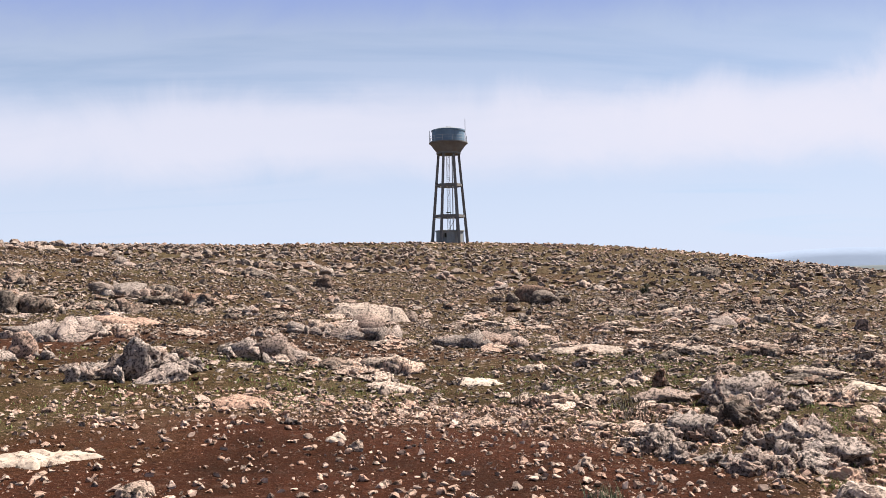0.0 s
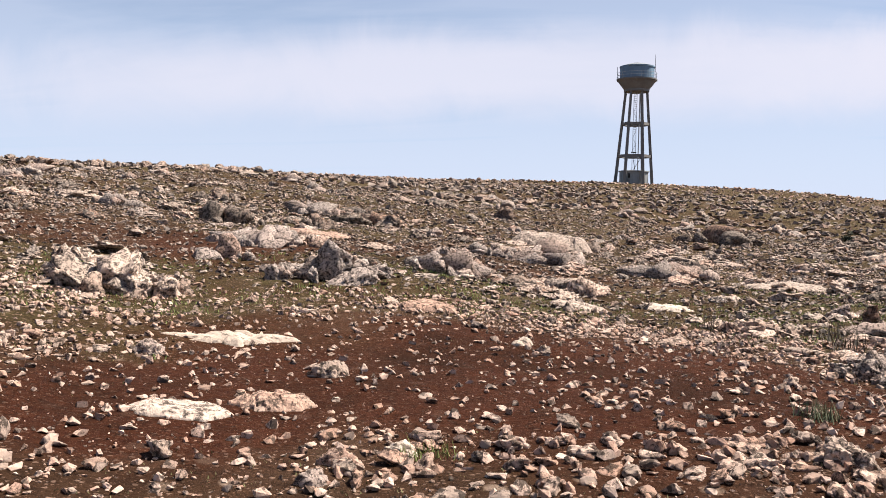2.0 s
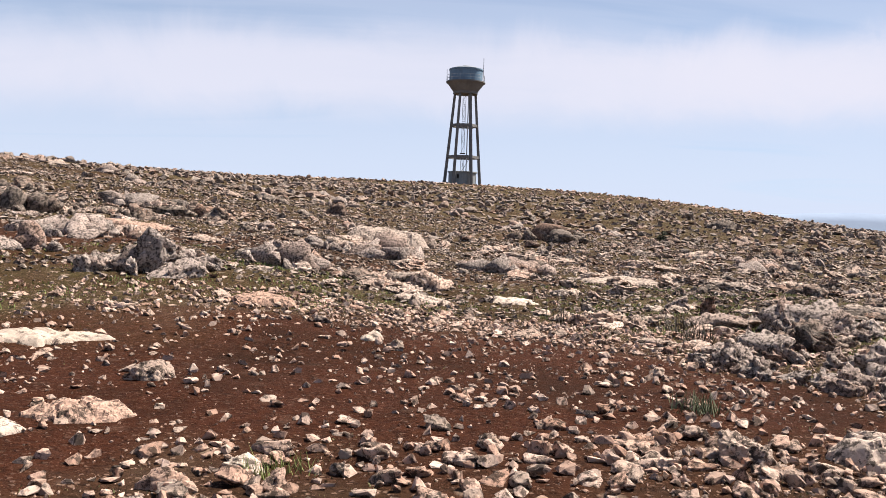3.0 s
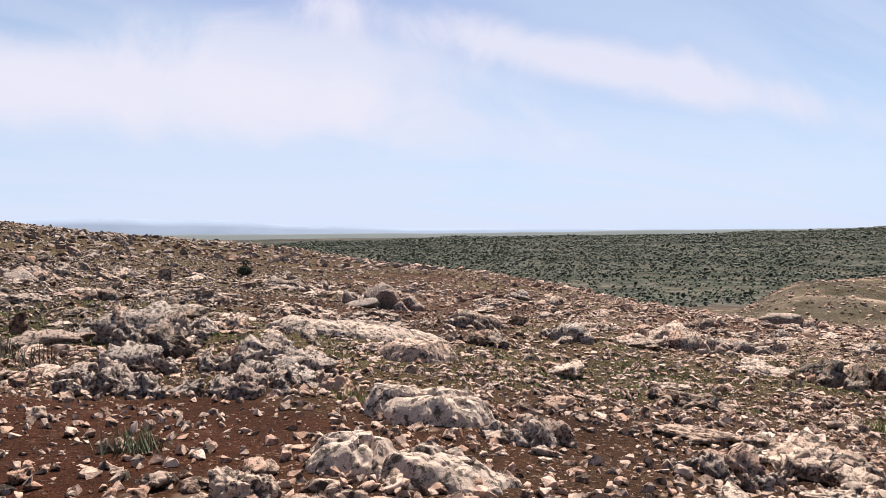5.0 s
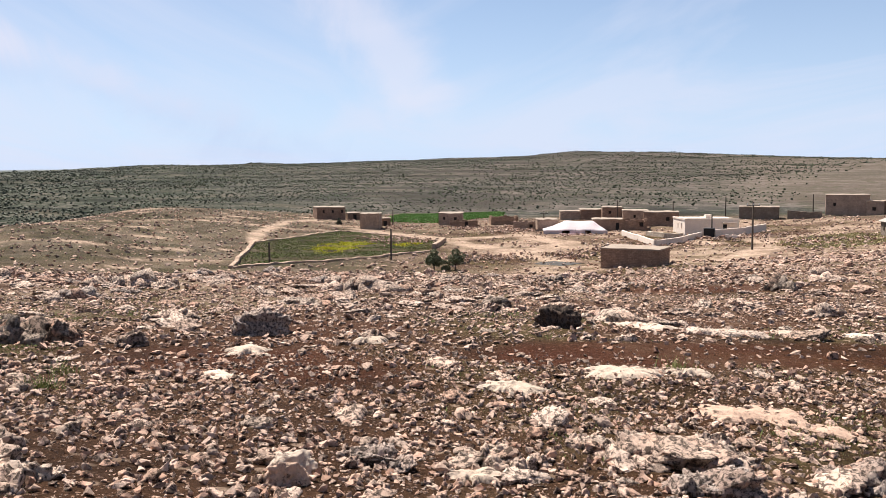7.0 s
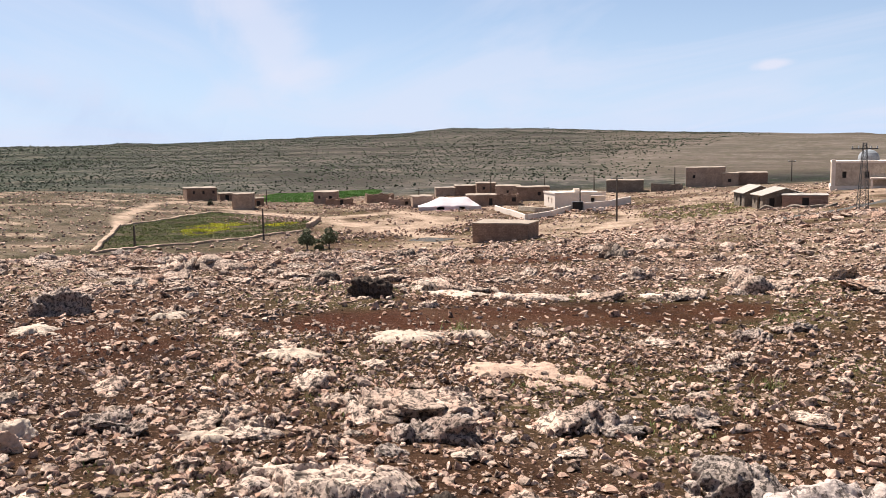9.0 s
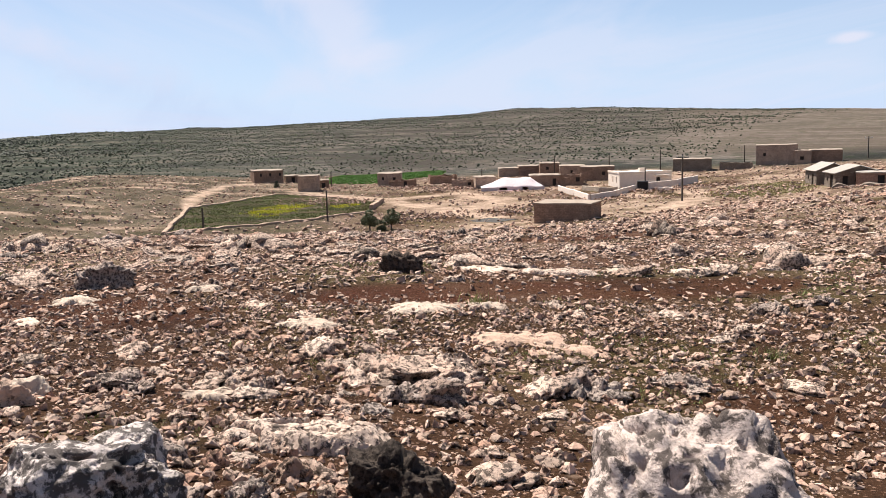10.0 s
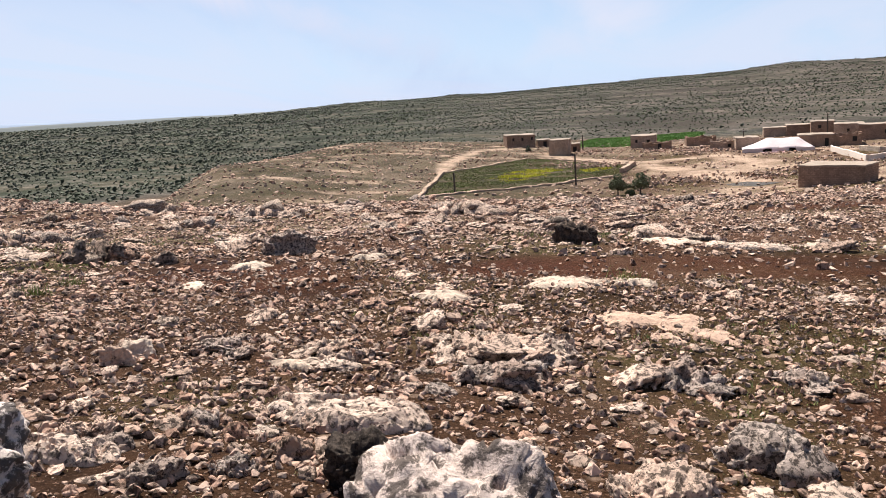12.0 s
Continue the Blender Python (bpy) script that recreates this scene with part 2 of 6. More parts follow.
    tone = mixed(t, value_math(t, "MULTIPLY", ramped(t, grit.outputs["Distance"], [(0.30, 1.0), (0.45, 0.0)]), ramped(t, speck.outputs[0], [(0.80, 0.0), (0.88, 0.65)])), tone, (0.20, 0.110, 0.070))
    cobble = node(t, "ShaderNodeTexVoronoi", Scale=5.5, Randomness=1.0)
    t.links.new(bent.outputs[0], cobble.inputs["Vector"])
    cob = t.nodes.new("ShaderNodeSeparateColor")
    t.links.new(cobble.outputs["Color"], cob.inputs[0])
    flat_stone = value_math(t, "MULTIPLY", ramped(t, cobble.outputs["Distance"], [(0.22, 1.0), (0.34, 0.0)]), ramped(t, cob.outputs[0], [(0.70, 0.0), (0.76, 0.8)]))
    tone = mixed(t, value_math(t, "MULTIPLY", flat_stone, ramped(t, soil, [(0.0, 1.0), (1.0, 0.1)])), tone, (0.29, 0.20, 0.145))
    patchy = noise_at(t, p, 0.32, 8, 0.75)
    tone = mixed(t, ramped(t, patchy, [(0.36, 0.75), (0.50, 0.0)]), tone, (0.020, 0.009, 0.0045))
    tone = mixed(t, ramped(t, patchy, [(0.56, 0.0), (0.70, 0.22)]), tone, (0.164, 0.111, 0.075))
    tone = mixed(t, wood, tone, scrub)
    tone = mixed(t, bare, tone, pale)
    t.links.new(tone, b.inputs["Base Color"])
    lumps = value_math(t, "ADD", value_math(t, "MULTIPLY", clod, 0.55), value_math(t, "MULTIPLY", crumb, 0.25))
    relief(t, b, value_math(t, "ADD", value_math(t, "MULTIPLY", n3, 0.5), value_math(t, "ADD", lumps, value_math(t, "MULTIPLY", n4, 0.3))), 1.0, 0.05)
    return m


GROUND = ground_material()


def plain(name, a, b_, scale=6.0, rough=0.85, metal=0.0, bump=0.01, world_space=True, grain=(1, 1, 1)):
    m, t, b = material(name, rough, metal)
    p = place(t, grain, world_space)
    big, fine = noise_at(t, p, scale, 5), noise_at(t, p, scale * 9, 4, 0.7)
    tone = mixed(t, ramped(t, big, [(0.32, 0.0), (0.68, 1.0)]), a, b_)
    tone = mixed(t, ramped(t, fine, [(0.35, 0.35), (0.65, 0.0)]), tone, tuple(0.45 * c for c in a))
    t.links.new(tone, b.inputs["Base Color"])
    relief(t, b, fine, 0.6, bump)
    return m


def masonry(name, a, b_, joint, w=0.46, h=0.21):
    """Rubble stone wall laid in rough courses."""
    m, t, b = material(name, 0.93)
    c = t.nodes.new("ShaderNodeTexCoord")
    g = t.nodes.new("ShaderNodeSeparateXYZ")
    t.links.new(c.outputs["Object"], g.inputs[0])
    q = t.nodes.new("ShaderNodeCombineXYZ")
    q_sum = t.nodes.new("ShaderNodeMath")
    q_sum.operation = "ADD"
    t.links.new(g.outputs[0], q_sum.inputs[0])
    t.links.new(g.outputs[1], q_sum.inputs[1])
    t.links.new(q_sum.outputs[0], q.inputs[0])
    t.links.new(g.outputs[2], q.inputs[1])
    k = node(t, "ShaderNodeTexBrick", Color1=(*a, 1), Color2=(*b_, 1), Mortar=(*joint, 1), Scale=1.0)
    k.inputs["Mortar Size"].default_value, k.inputs["Bias"].default_value, k.inputs["Brick Width"].default_value, k.inputs["Row Height"].default_value = 0.016, 0.0, w, h
    t.links.new(q.outputs[0], k.inputs["Vector"])
    p = place(t)
    stain = noise_at(t, p, 0.7, 5)
    tone = mixed(t, ramped(t, noise_at(t, p, 2.6, 4, 0.7), [(0.36, 0.55), (0.50, 0.0)]), k.outputs[0], tuple(0.42 * v for v in a))
    tone = mixed(t, ramped(t, noise_at(t, place(t, (1, 1, 1.6)), 3.4, 3, 0.7), [(0.54, 0.0), (0.66, 0.5)]), tone, tuple(min(.8, 1.55 * v) for v in a))
    tone = mixed(t, ramped(t, stain, [(0.35, 0.6), (0.6, 0.0)]), tone, tuple(0.5 * v for v in a))
    t.links.new(tone, b.inputs["Base Color"])
    relief(t, b, value_math(t, "ADD", value_math(t, "MULTIPLY", k.outputs[1], -0.5), noise_at(t, p, 8, 5)), 0.8, 0.04)
    return m


WALL_BROWN = masonry("brown_stone_wall", (0.330, 0.215, 0.155), (0.260, 0.168, 0.120), (0.168, 0.110, 0.080))
WALL_RED = masonry("reddish_block_wall", (0.36, 0.225, 0.165), (0.30, 0.185, 0.135), (0.20, 0.13, 0.098), 0.4, 0.2)
WALL_TAN = masonry("tan_stone_wall", (0.450, 0.325, 0.245), (0.375, 0.265, 0.195), (0.250, 0.180, 0.132))
WALL_GREY = masonry("grey_stone_wall", (0.240, 0.190, 0.151), (0.190, 0.151, 0.120), (0.127, 0.102, 0.084))
WALL_PALE = masonry("pale_block_wall", (0.564, 0.452, 0.353), (0.507, 0.402, 0.310), (0.395, 0.310, 0.240), 0.4, 0.2)
PLASTER = plain("white_plaster", (0.78, 0.66, 0.56), (0.70, 0.58, 0.48), 0.8)
MUDROOF = plain("earth_roof", (0.331, 0.261, 0.205), (0.268, 0.205, 0.155), 0.9, bump=0.05)
SHEET = plain("fibre_cement_roof", (0.395, 0.346, 0.296), (0.331, 0.289, 0.254), 1.2)
# near-black: shade put inside windows and doors as panes; also the gate block
DARK_FILL = plain("dark_fill", (0.025, 0.021, 0.020), (0.037, 0.033, 0.029), 2.0)
CONCRETE = plain("aged_concrete", (0.175, 0.160, 0.148), (0.250, 0.230, 0.212), 0.9, bump=0.02)
CONCRETE_PALE = plain("grey_concrete", (0.350, 0.350, 0.338), (0.285, 0.285, 0.280), 0.8, bump=0.02)
TANKBLUE = plain("faded_blue_paint", (0.211, 0.307, 0.392), (0.149, 0.216, 0.291), 1.4, rough=0.6)
TANKROOF = plain("pale_tank_roof", (0.26, 0.27, 0.285), (0.20, 0.21, 0.225), 1.2)
STEEL = plain("weathered_steel", (0.113, 0.109, 0.106), (0.071, 0.067, 0.064), 3.0, rough=0.6, metal=0.5)
PAINTED_STEEL = plain("white_painted_steel", (0.507, 0.507, 0.507), (0.437, 0.437, 0.437), 3.0, rough=0.5)
POLE_WOOD = plain("weathered_pole_wood", (0.077, 0.060, 0.048), (0.113, 0.092, 0.074), 4.0)
CANVAS = plain("white_canvas", (0.522, 0.445, 0.452), (0.564, 0.472, 0.465), 0.5, bump=0.03)
CANVAS_PINK = plain("pink_canvas", (0.423, 0.233, 0.233), (0.465, 0.317, 0.310), 0.7)
ASPHALT = plain("worn_asphalt", (0.067, 0.062, 0.058), (0.092, 0.084, 0.077), 0.7, rough=1.0, bump=0.02)
BARK = plain("grey_bark", (0.113, 0.092, 0.071), (0.077, 0.064, 0.049), 6.0, bump=0.03)


def leaf_material(name, a, b_, c_):
    m, t, b = material(name, 0.8)
    g = t.nodes.new("ShaderNodeNewGeometry")
    tone = mixed(t, g.outputs["Random Per Island"], a, b_)
    tone = mixed(t, ramped(t, noise_at(t, place(t), 0.02, 4), [(0.4, 0.0), (0.62, 0.8)]), tone, c_)
    t.links.new(tone, b.inputs["Base Color"])
    return m


SCRUB = leaf_material("oak_scrub_leaves", (0.026, 0.033, 0.018), (0.070, 0.080, 0.043), (0.060, 0.060, 0.042))
OLIVE = leaf_material("olive_leaves", (0.075, 0.090, 0.045), (0.14, 0.15, 0.085), (0.11, 0.12, 0.065))
# blade colours raised to stand in for light passing through them
BLADES = leaf_material("grass_blades", (0.138, 0.172, 0.047), (0.215, 0.232, 0.077), (0.172, 0.181, 0.069))
FLOWER = leaf_material("yellow_flowers", (0.724, 0.614, 0.027), (0.585, 0.558, 0.043), (0.501, 0.501, 0.056))
WEEDS = leaf_material("field_weeds", (0.129, 0.129, 0.052), (0.198, 0.181, 0.082), (0.163, 0.142, 0.069))
CROP = leaf_material("young_crop", (0.105, 0.205, 0.040), (0.15, 0.26, 0.060), (0.13, 0.22, 0.055))
DRY = leaf_material("dry_stalks", (0.113, 0.088, 0.064), (0.071, 0.058, 0.042), (0.084, 0.071, 0.049))
MEADOW = leaf_material("meadow_grass", (0.26, 0.23, 0.10), (0.36, 0.31, 0.15), (0.30, 0.25, 0.12))

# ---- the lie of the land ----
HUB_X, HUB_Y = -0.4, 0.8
# height of the ground along spokes round the camera's path, fitted to the outlines seen from there: compass turn to the
# left of +y, then heights at each range
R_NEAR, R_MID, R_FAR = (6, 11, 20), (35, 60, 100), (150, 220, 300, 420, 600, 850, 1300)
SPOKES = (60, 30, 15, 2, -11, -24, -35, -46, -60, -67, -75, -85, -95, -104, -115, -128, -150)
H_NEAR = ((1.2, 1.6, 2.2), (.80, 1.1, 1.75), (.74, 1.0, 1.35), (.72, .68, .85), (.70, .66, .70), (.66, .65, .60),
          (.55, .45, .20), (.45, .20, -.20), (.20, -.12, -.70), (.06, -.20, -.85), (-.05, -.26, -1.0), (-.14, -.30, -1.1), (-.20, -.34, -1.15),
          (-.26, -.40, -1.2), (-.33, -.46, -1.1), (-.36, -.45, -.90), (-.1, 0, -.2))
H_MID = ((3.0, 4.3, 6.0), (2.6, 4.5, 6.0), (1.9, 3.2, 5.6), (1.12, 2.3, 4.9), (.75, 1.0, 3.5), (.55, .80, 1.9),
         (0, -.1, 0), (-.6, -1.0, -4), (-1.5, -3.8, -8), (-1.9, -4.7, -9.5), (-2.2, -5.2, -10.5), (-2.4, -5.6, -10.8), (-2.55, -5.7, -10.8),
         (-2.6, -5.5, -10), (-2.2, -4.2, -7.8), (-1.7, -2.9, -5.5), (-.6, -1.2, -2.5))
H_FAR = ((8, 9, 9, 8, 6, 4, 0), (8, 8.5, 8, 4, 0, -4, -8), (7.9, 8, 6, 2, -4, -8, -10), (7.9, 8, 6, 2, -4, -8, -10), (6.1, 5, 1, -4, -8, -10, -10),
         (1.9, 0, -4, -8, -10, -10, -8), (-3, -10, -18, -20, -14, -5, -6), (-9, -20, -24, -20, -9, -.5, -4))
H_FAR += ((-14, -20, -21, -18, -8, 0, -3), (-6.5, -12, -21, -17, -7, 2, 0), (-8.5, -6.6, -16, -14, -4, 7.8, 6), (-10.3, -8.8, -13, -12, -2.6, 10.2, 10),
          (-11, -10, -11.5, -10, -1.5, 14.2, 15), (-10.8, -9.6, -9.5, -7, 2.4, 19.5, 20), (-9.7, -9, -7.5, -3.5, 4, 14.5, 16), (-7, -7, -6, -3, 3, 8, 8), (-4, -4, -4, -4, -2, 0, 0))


def hashed(ix, iy, seed):
    n = np.sin(ix * 127.1 + iy * 311.7 + seed * 74.7) * 43758.5453
    return n - np.floor(n)


def value_noise(x, y, seed=0):
    """Smooth noise, 0 to 1, on the plan."""
    ix, iy = np.floor(x), np.floor(y)
    fx, fy = x - ix, y - iy
    fx, fy = fx * fx * (3 - 2 * fx), fy * fy * (3 - 2 * fy)
    a, b = hashed(ix, iy, seed), hashed(ix + 1, iy, seed)
    c, d = hashed(ix, iy + 1, seed), hashed(ix + 1, iy + 1, seed)
    return (a + (b - a) * fx) * (1 - fy) + (c + (d - c) * fx) * fy


def fbm(x, y, seed=0, octaves=4):
    total, size, reach = 0, 0.5, 0
    for k in range(octaves):
        total = total + size * value_noise(x * 2 ** k + 17.3 * k, y * 2 ** k - 9.1 * k, seed + k)
        reach += size
        size *= 0.5
    return total / reach


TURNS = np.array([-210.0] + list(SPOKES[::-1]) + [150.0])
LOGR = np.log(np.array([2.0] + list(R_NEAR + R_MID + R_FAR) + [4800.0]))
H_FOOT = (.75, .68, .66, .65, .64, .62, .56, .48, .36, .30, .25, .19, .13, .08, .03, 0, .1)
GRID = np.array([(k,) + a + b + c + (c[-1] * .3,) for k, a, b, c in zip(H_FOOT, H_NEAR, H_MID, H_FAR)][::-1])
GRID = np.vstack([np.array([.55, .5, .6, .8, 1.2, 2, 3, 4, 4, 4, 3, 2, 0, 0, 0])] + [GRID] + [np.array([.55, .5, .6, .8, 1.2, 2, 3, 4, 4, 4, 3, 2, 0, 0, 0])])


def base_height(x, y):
    """The lie of the land as fitted to the camera's view, without bumps."""
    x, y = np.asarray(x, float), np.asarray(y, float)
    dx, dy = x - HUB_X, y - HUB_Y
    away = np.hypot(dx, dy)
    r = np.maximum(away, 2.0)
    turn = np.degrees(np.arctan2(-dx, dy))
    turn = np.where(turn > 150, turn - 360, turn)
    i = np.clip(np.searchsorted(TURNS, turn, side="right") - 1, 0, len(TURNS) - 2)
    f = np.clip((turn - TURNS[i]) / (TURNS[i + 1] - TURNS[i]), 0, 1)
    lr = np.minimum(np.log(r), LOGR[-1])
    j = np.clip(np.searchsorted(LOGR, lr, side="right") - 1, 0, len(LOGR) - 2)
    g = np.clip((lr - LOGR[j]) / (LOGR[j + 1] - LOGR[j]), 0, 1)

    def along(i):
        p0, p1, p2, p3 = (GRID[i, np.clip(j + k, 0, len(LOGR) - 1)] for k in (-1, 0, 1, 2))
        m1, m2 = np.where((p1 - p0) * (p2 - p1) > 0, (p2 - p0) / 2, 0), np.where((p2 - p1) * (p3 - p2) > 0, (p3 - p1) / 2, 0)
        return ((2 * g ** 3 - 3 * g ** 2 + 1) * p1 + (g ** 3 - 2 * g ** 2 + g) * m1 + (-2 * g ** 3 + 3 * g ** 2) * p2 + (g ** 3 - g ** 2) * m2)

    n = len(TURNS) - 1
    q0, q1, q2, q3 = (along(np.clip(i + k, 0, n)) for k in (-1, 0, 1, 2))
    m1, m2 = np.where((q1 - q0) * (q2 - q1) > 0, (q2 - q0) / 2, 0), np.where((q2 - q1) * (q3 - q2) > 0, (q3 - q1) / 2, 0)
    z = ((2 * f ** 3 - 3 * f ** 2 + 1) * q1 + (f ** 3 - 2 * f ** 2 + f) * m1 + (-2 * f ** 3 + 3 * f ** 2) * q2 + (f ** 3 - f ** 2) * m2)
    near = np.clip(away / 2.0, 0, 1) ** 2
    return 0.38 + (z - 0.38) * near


def bearing(x, y):
    turn = np.degrees(np.arctan2(-(x - HUB_X), y - HUB_Y))
    return np.where(turn > 150, turn - 360, turn), np.hypot(x - HUB_X, y - HUB_Y)


def ramp(v, a, b):
    f = np.clip((v - a) / (b - a), 0, 1)
    return f * f * (3 - 2 * f)


def knoll_zone(x, y):
    turn, r = bearing(x, y)
    return ramp(turn, -98, -84) * ramp(-turn, 52, 60) * ramp(r, 96, 112) * ramp(-r, -290, -245)


def wood_zone(x, y):
    turn, r = bearing(x, y)
    edge = -113 - 6 * ramp(r, 380, 760)
    return ramp(turn, edge - 4, edge) * ramp(-turn, 26, 33) * ramp(r, 255, 330) * ramp(-r, -1500, -1200)


def stepped(z, rise, wobble, sharp):
    s = z / rise + wobble
    k = np.floor(s)
    return (k + ramp(s - k, 1 - sharp, 1) - wobble) * rise


def rough_height(x, y):
    """The lie of the land with its bumps."""
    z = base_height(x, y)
    turn, r = bearing(x, y)
    z = z + (fbm(x * .9, y * .9, 3) - .5) * .10 * ramp(r, .5, 3)
    z = z + (fbm(x / 7, y / 7, 5) - .5) * .5 * ramp(r, 14, 45) * (1 - .7 * knoll_zone(x, y))
    z = z + (fbm(x / 60, y / 60, 9) - .5) * 5 * ramp(r, 300, 600)
    return z


def ledge_at(x, y):
    """Where in a rock ledge's rise a place lies, 0 to 1; ledges ring the hub to look level from the camera."""
    turn, r = bearing(x, y)
    s = (r + .45 * (turn + 75)) / 10 + 2.6 * fbm(x / 42, y / 42, 21, 4) + .35 * fbm(x / 6, y / 6, 23)
    return s - np.floor(s)


def ground_height(x, y):
    """The ground with its bumps, ledges and terraces."""
    x, y = np.asarray(x, float), np.asarray(y, float)
    z = rough_height(x, y)
    w = knoll_zone(x, y)
    k = ledge_at(x, y)
    z = z + w * .38 * ramp(fbm(x / 15, y / 15, 81), .36, .54) * (ramp(k, .84, .98) - k)
    w = wood_zone(x, y)
    z = z + w * .28 * (stepped(z, 2.2, 1.8 * fbm(x / 70, y / 70, 31, 3), .3) - z)
    return z


# ---- mesh helpers ----
def mesh_from(name, verts, faces, mat, smooth=False):
    me = bpy.data.meshes.new(name)
    me.from_pydata(verts, [], faces)
    me.materials.append(mat)
    if smooth:
        me.polygons.foreach_set("use_smooth", [True] * len(me.polygons))
    me.update()
    return me


def mesh_arrays(name, verts, tris, mat, smooth=False):
    """A triangle mesh from numpy arrays."""
    me = bpy.data.meshes.new(name)
    me.vertices.add(len(verts))
    me.vertices.foreach_set("co", verts.astype(np.float32).ravel())
    me.loops.add(tris.size)
    me.loops.foreach_set("vertex_index", tris.astype(np.int32).ravel())
    me.polygons.add(len(tris))
    me.polygons.foreach_set("loop_start", np.arange(0, tris.size, 3, dtype=np.int32))
    me.polygons.foreach_set("loop_total", np.full(len(tris), 3, dtype=np.int32))
    me.polygons.foreach_set("use_smooth", np.full(len(tris), smooth))
    me.materials.append(mat)
    me.update(calc_edges=True)
    return me


def part(name, bm, mat, parent, label=""):
    me = bpy.data.meshes.new(name)
    bm.to_mesh(me)
    bm.free()
    me.materials.append(mat)
    ob = new(name, me)
    ob.parent = parent
    return tagged(ob, label) if label else ob


def box(bm, x0, x1, y0, y1, z0, z1):
    v = [bm.verts.new(c) for c in ((x0, y0, z0), (x1, y0, z0), (x1, y1, z0), (x0, y1, z0), (x0, y0, z1), (x1, y0, z1), (x1, y1, z1), (x0, y1, z1))]
    for f in ((0, 3, 2, 1), (4, 5, 6, 7), (0, 1, 5, 4), (1, 2, 6, 5), (2, 3, 7, 6), (3, 0, 4, 7)):
        bm.faces.new([v[k] for k in f])
    return v


def boxed(*spans):
    bm = bmesh.new()
    for s in spans:
        box(bm, *s)
    return bm


def beam(bm, a, b, w, d=None, w2=None):
    """A square bar from a to b."""
    a, b = Vector(a), Vector(b)
    d, w2 = d or w, w2 or w
    along = (b - a).normalized()
    side = along.cross(Vector((0, 0, 1)) if abs(along.z) < 0.95 else Vector((0, 1, 0))).normalized()
    other = side.cross(along)
    rings = []
    for p, k in ((a, w), (b, w2)):
        rings.append([bm.verts.new(p + side * sx * k / 2 + other * sy * d * k / w / 2) for sx, sy in ((-1, -1), (1, -1), (1, 1), (-1, 1))])
    for k in range(4):
        bm.faces.new((rings[0][k], rings[0][(k + 1) % 4], rings[1][(k + 1) % 4], rings[1][k]))
    bm.faces.new(rings[0][::-1])
    bm.faces.new(rings[1])


def bar(a, b, w, d=None, w2=None):
    bm = bmesh.new()
    beam(bm, a, b, w, d, w2)
    return bm


def lathe(profile, steps=32, cap=True):
    bm = bmesh.new()
    rings = [[bm.verts.new((r * math.cos(2 * math.pi * k / steps), r * math.sin(2 * math.pi * k / steps), z)) for k in range(steps)] for r, z in profile]
    for a, b in zip(rings, rings[1:]):
        for k in range(steps):
            bm.faces.new((a[k], a[(k + 1) % steps], b[(k + 1) % steps], b[k]))
    if cap:
        bm.faces.new(rings[0][::-1])
        bm.faces.new(rings[-1])
    return bm


def thing(name, x, y, z, turn=0.0, label="", category="", group=""):
    ob = new(name)
    ob.empty_display_size = 0.1
    ob.matrix_world = pose(x, y, z, 0, 0, turn)
    return tagged(ob, label, category, group)


def ground_at(x, y):
    return float(ground_height(np.array([x]), np.array([y]))[0])


# ---- ground ----
def near_line(x, y, points, width):
    """1 on a line over the plan, falling to 0 at its edge."""
    best = np.full(np.shape(x), 1e9)
    for (ax, ay), (bx, by) in zip(points, points[1:]):
        k = np.clip(((x - ax) * (bx - ax) + (y - ay) * (by - ay)) / ((bx - ax) ** 2 + (by - ay) ** 2), 0, 1)
        best = np.minimum(best, np.hypot(x - ax - k * (bx - ax), y - ay - k * (by - ay)))
    return 1 - ramp(best, width * .6, width)


def inside(x, y, corners):
    """True inside a polygon of the plan."""
    hit = np.zeros(np.shape(x), bool)
    for (ax, ay), (bx, by) in zip(corners, corners[1:] + corners[:1]):
        hit ^= ((ay > y) != (by > y)) & (x < (bx - ax) * (y - ay) / (by - ay + 1e-9) + ax)
    return hit


def oval(x, y, cx, cy, rx, ry, turn=0.0):
    a = radians(turn)
    u, v = (x - cx) * math.cos(a) + (y - cy) * math.sin(a), -(x - cx) * math.sin(a) + (y - cy) * math.cos(a)
    return np.hypot(u / rx, v / ry) + .7 * (fbm(x * .8, y * .8, 41) - .5)


FIELD = [(112, 22), (143, 24), (174, 11.5), (156, -8), (142, -5.7), (132, .8)]
GREEN_FIELD = [(200, 3), (262, -4), (268, -33), (222, -27), (200, -8)]
TRACKS = (([(180, 8), (160, -9), (147, -13), (136, -18), (122, -23)], 3.2), ([(160, -9), (168, -24), (150, -30), (140, -24), (133, -17)], 3.5),
          ([(150, -62), (134, -60), (121, -52), (104, -41)], 3.2), ([(143, 24), (160, 26), (190, 24), (200, 17)], 1.6), ([(158, -58), (146, -50), (140, -52)], 3.0))
ROAD = [(121, -20.2), (118, -21.8), (115, -23)]
ROAD_TOP = [(46, -45), (56, -37), (72, -43), (92, -64), (110, -88)]


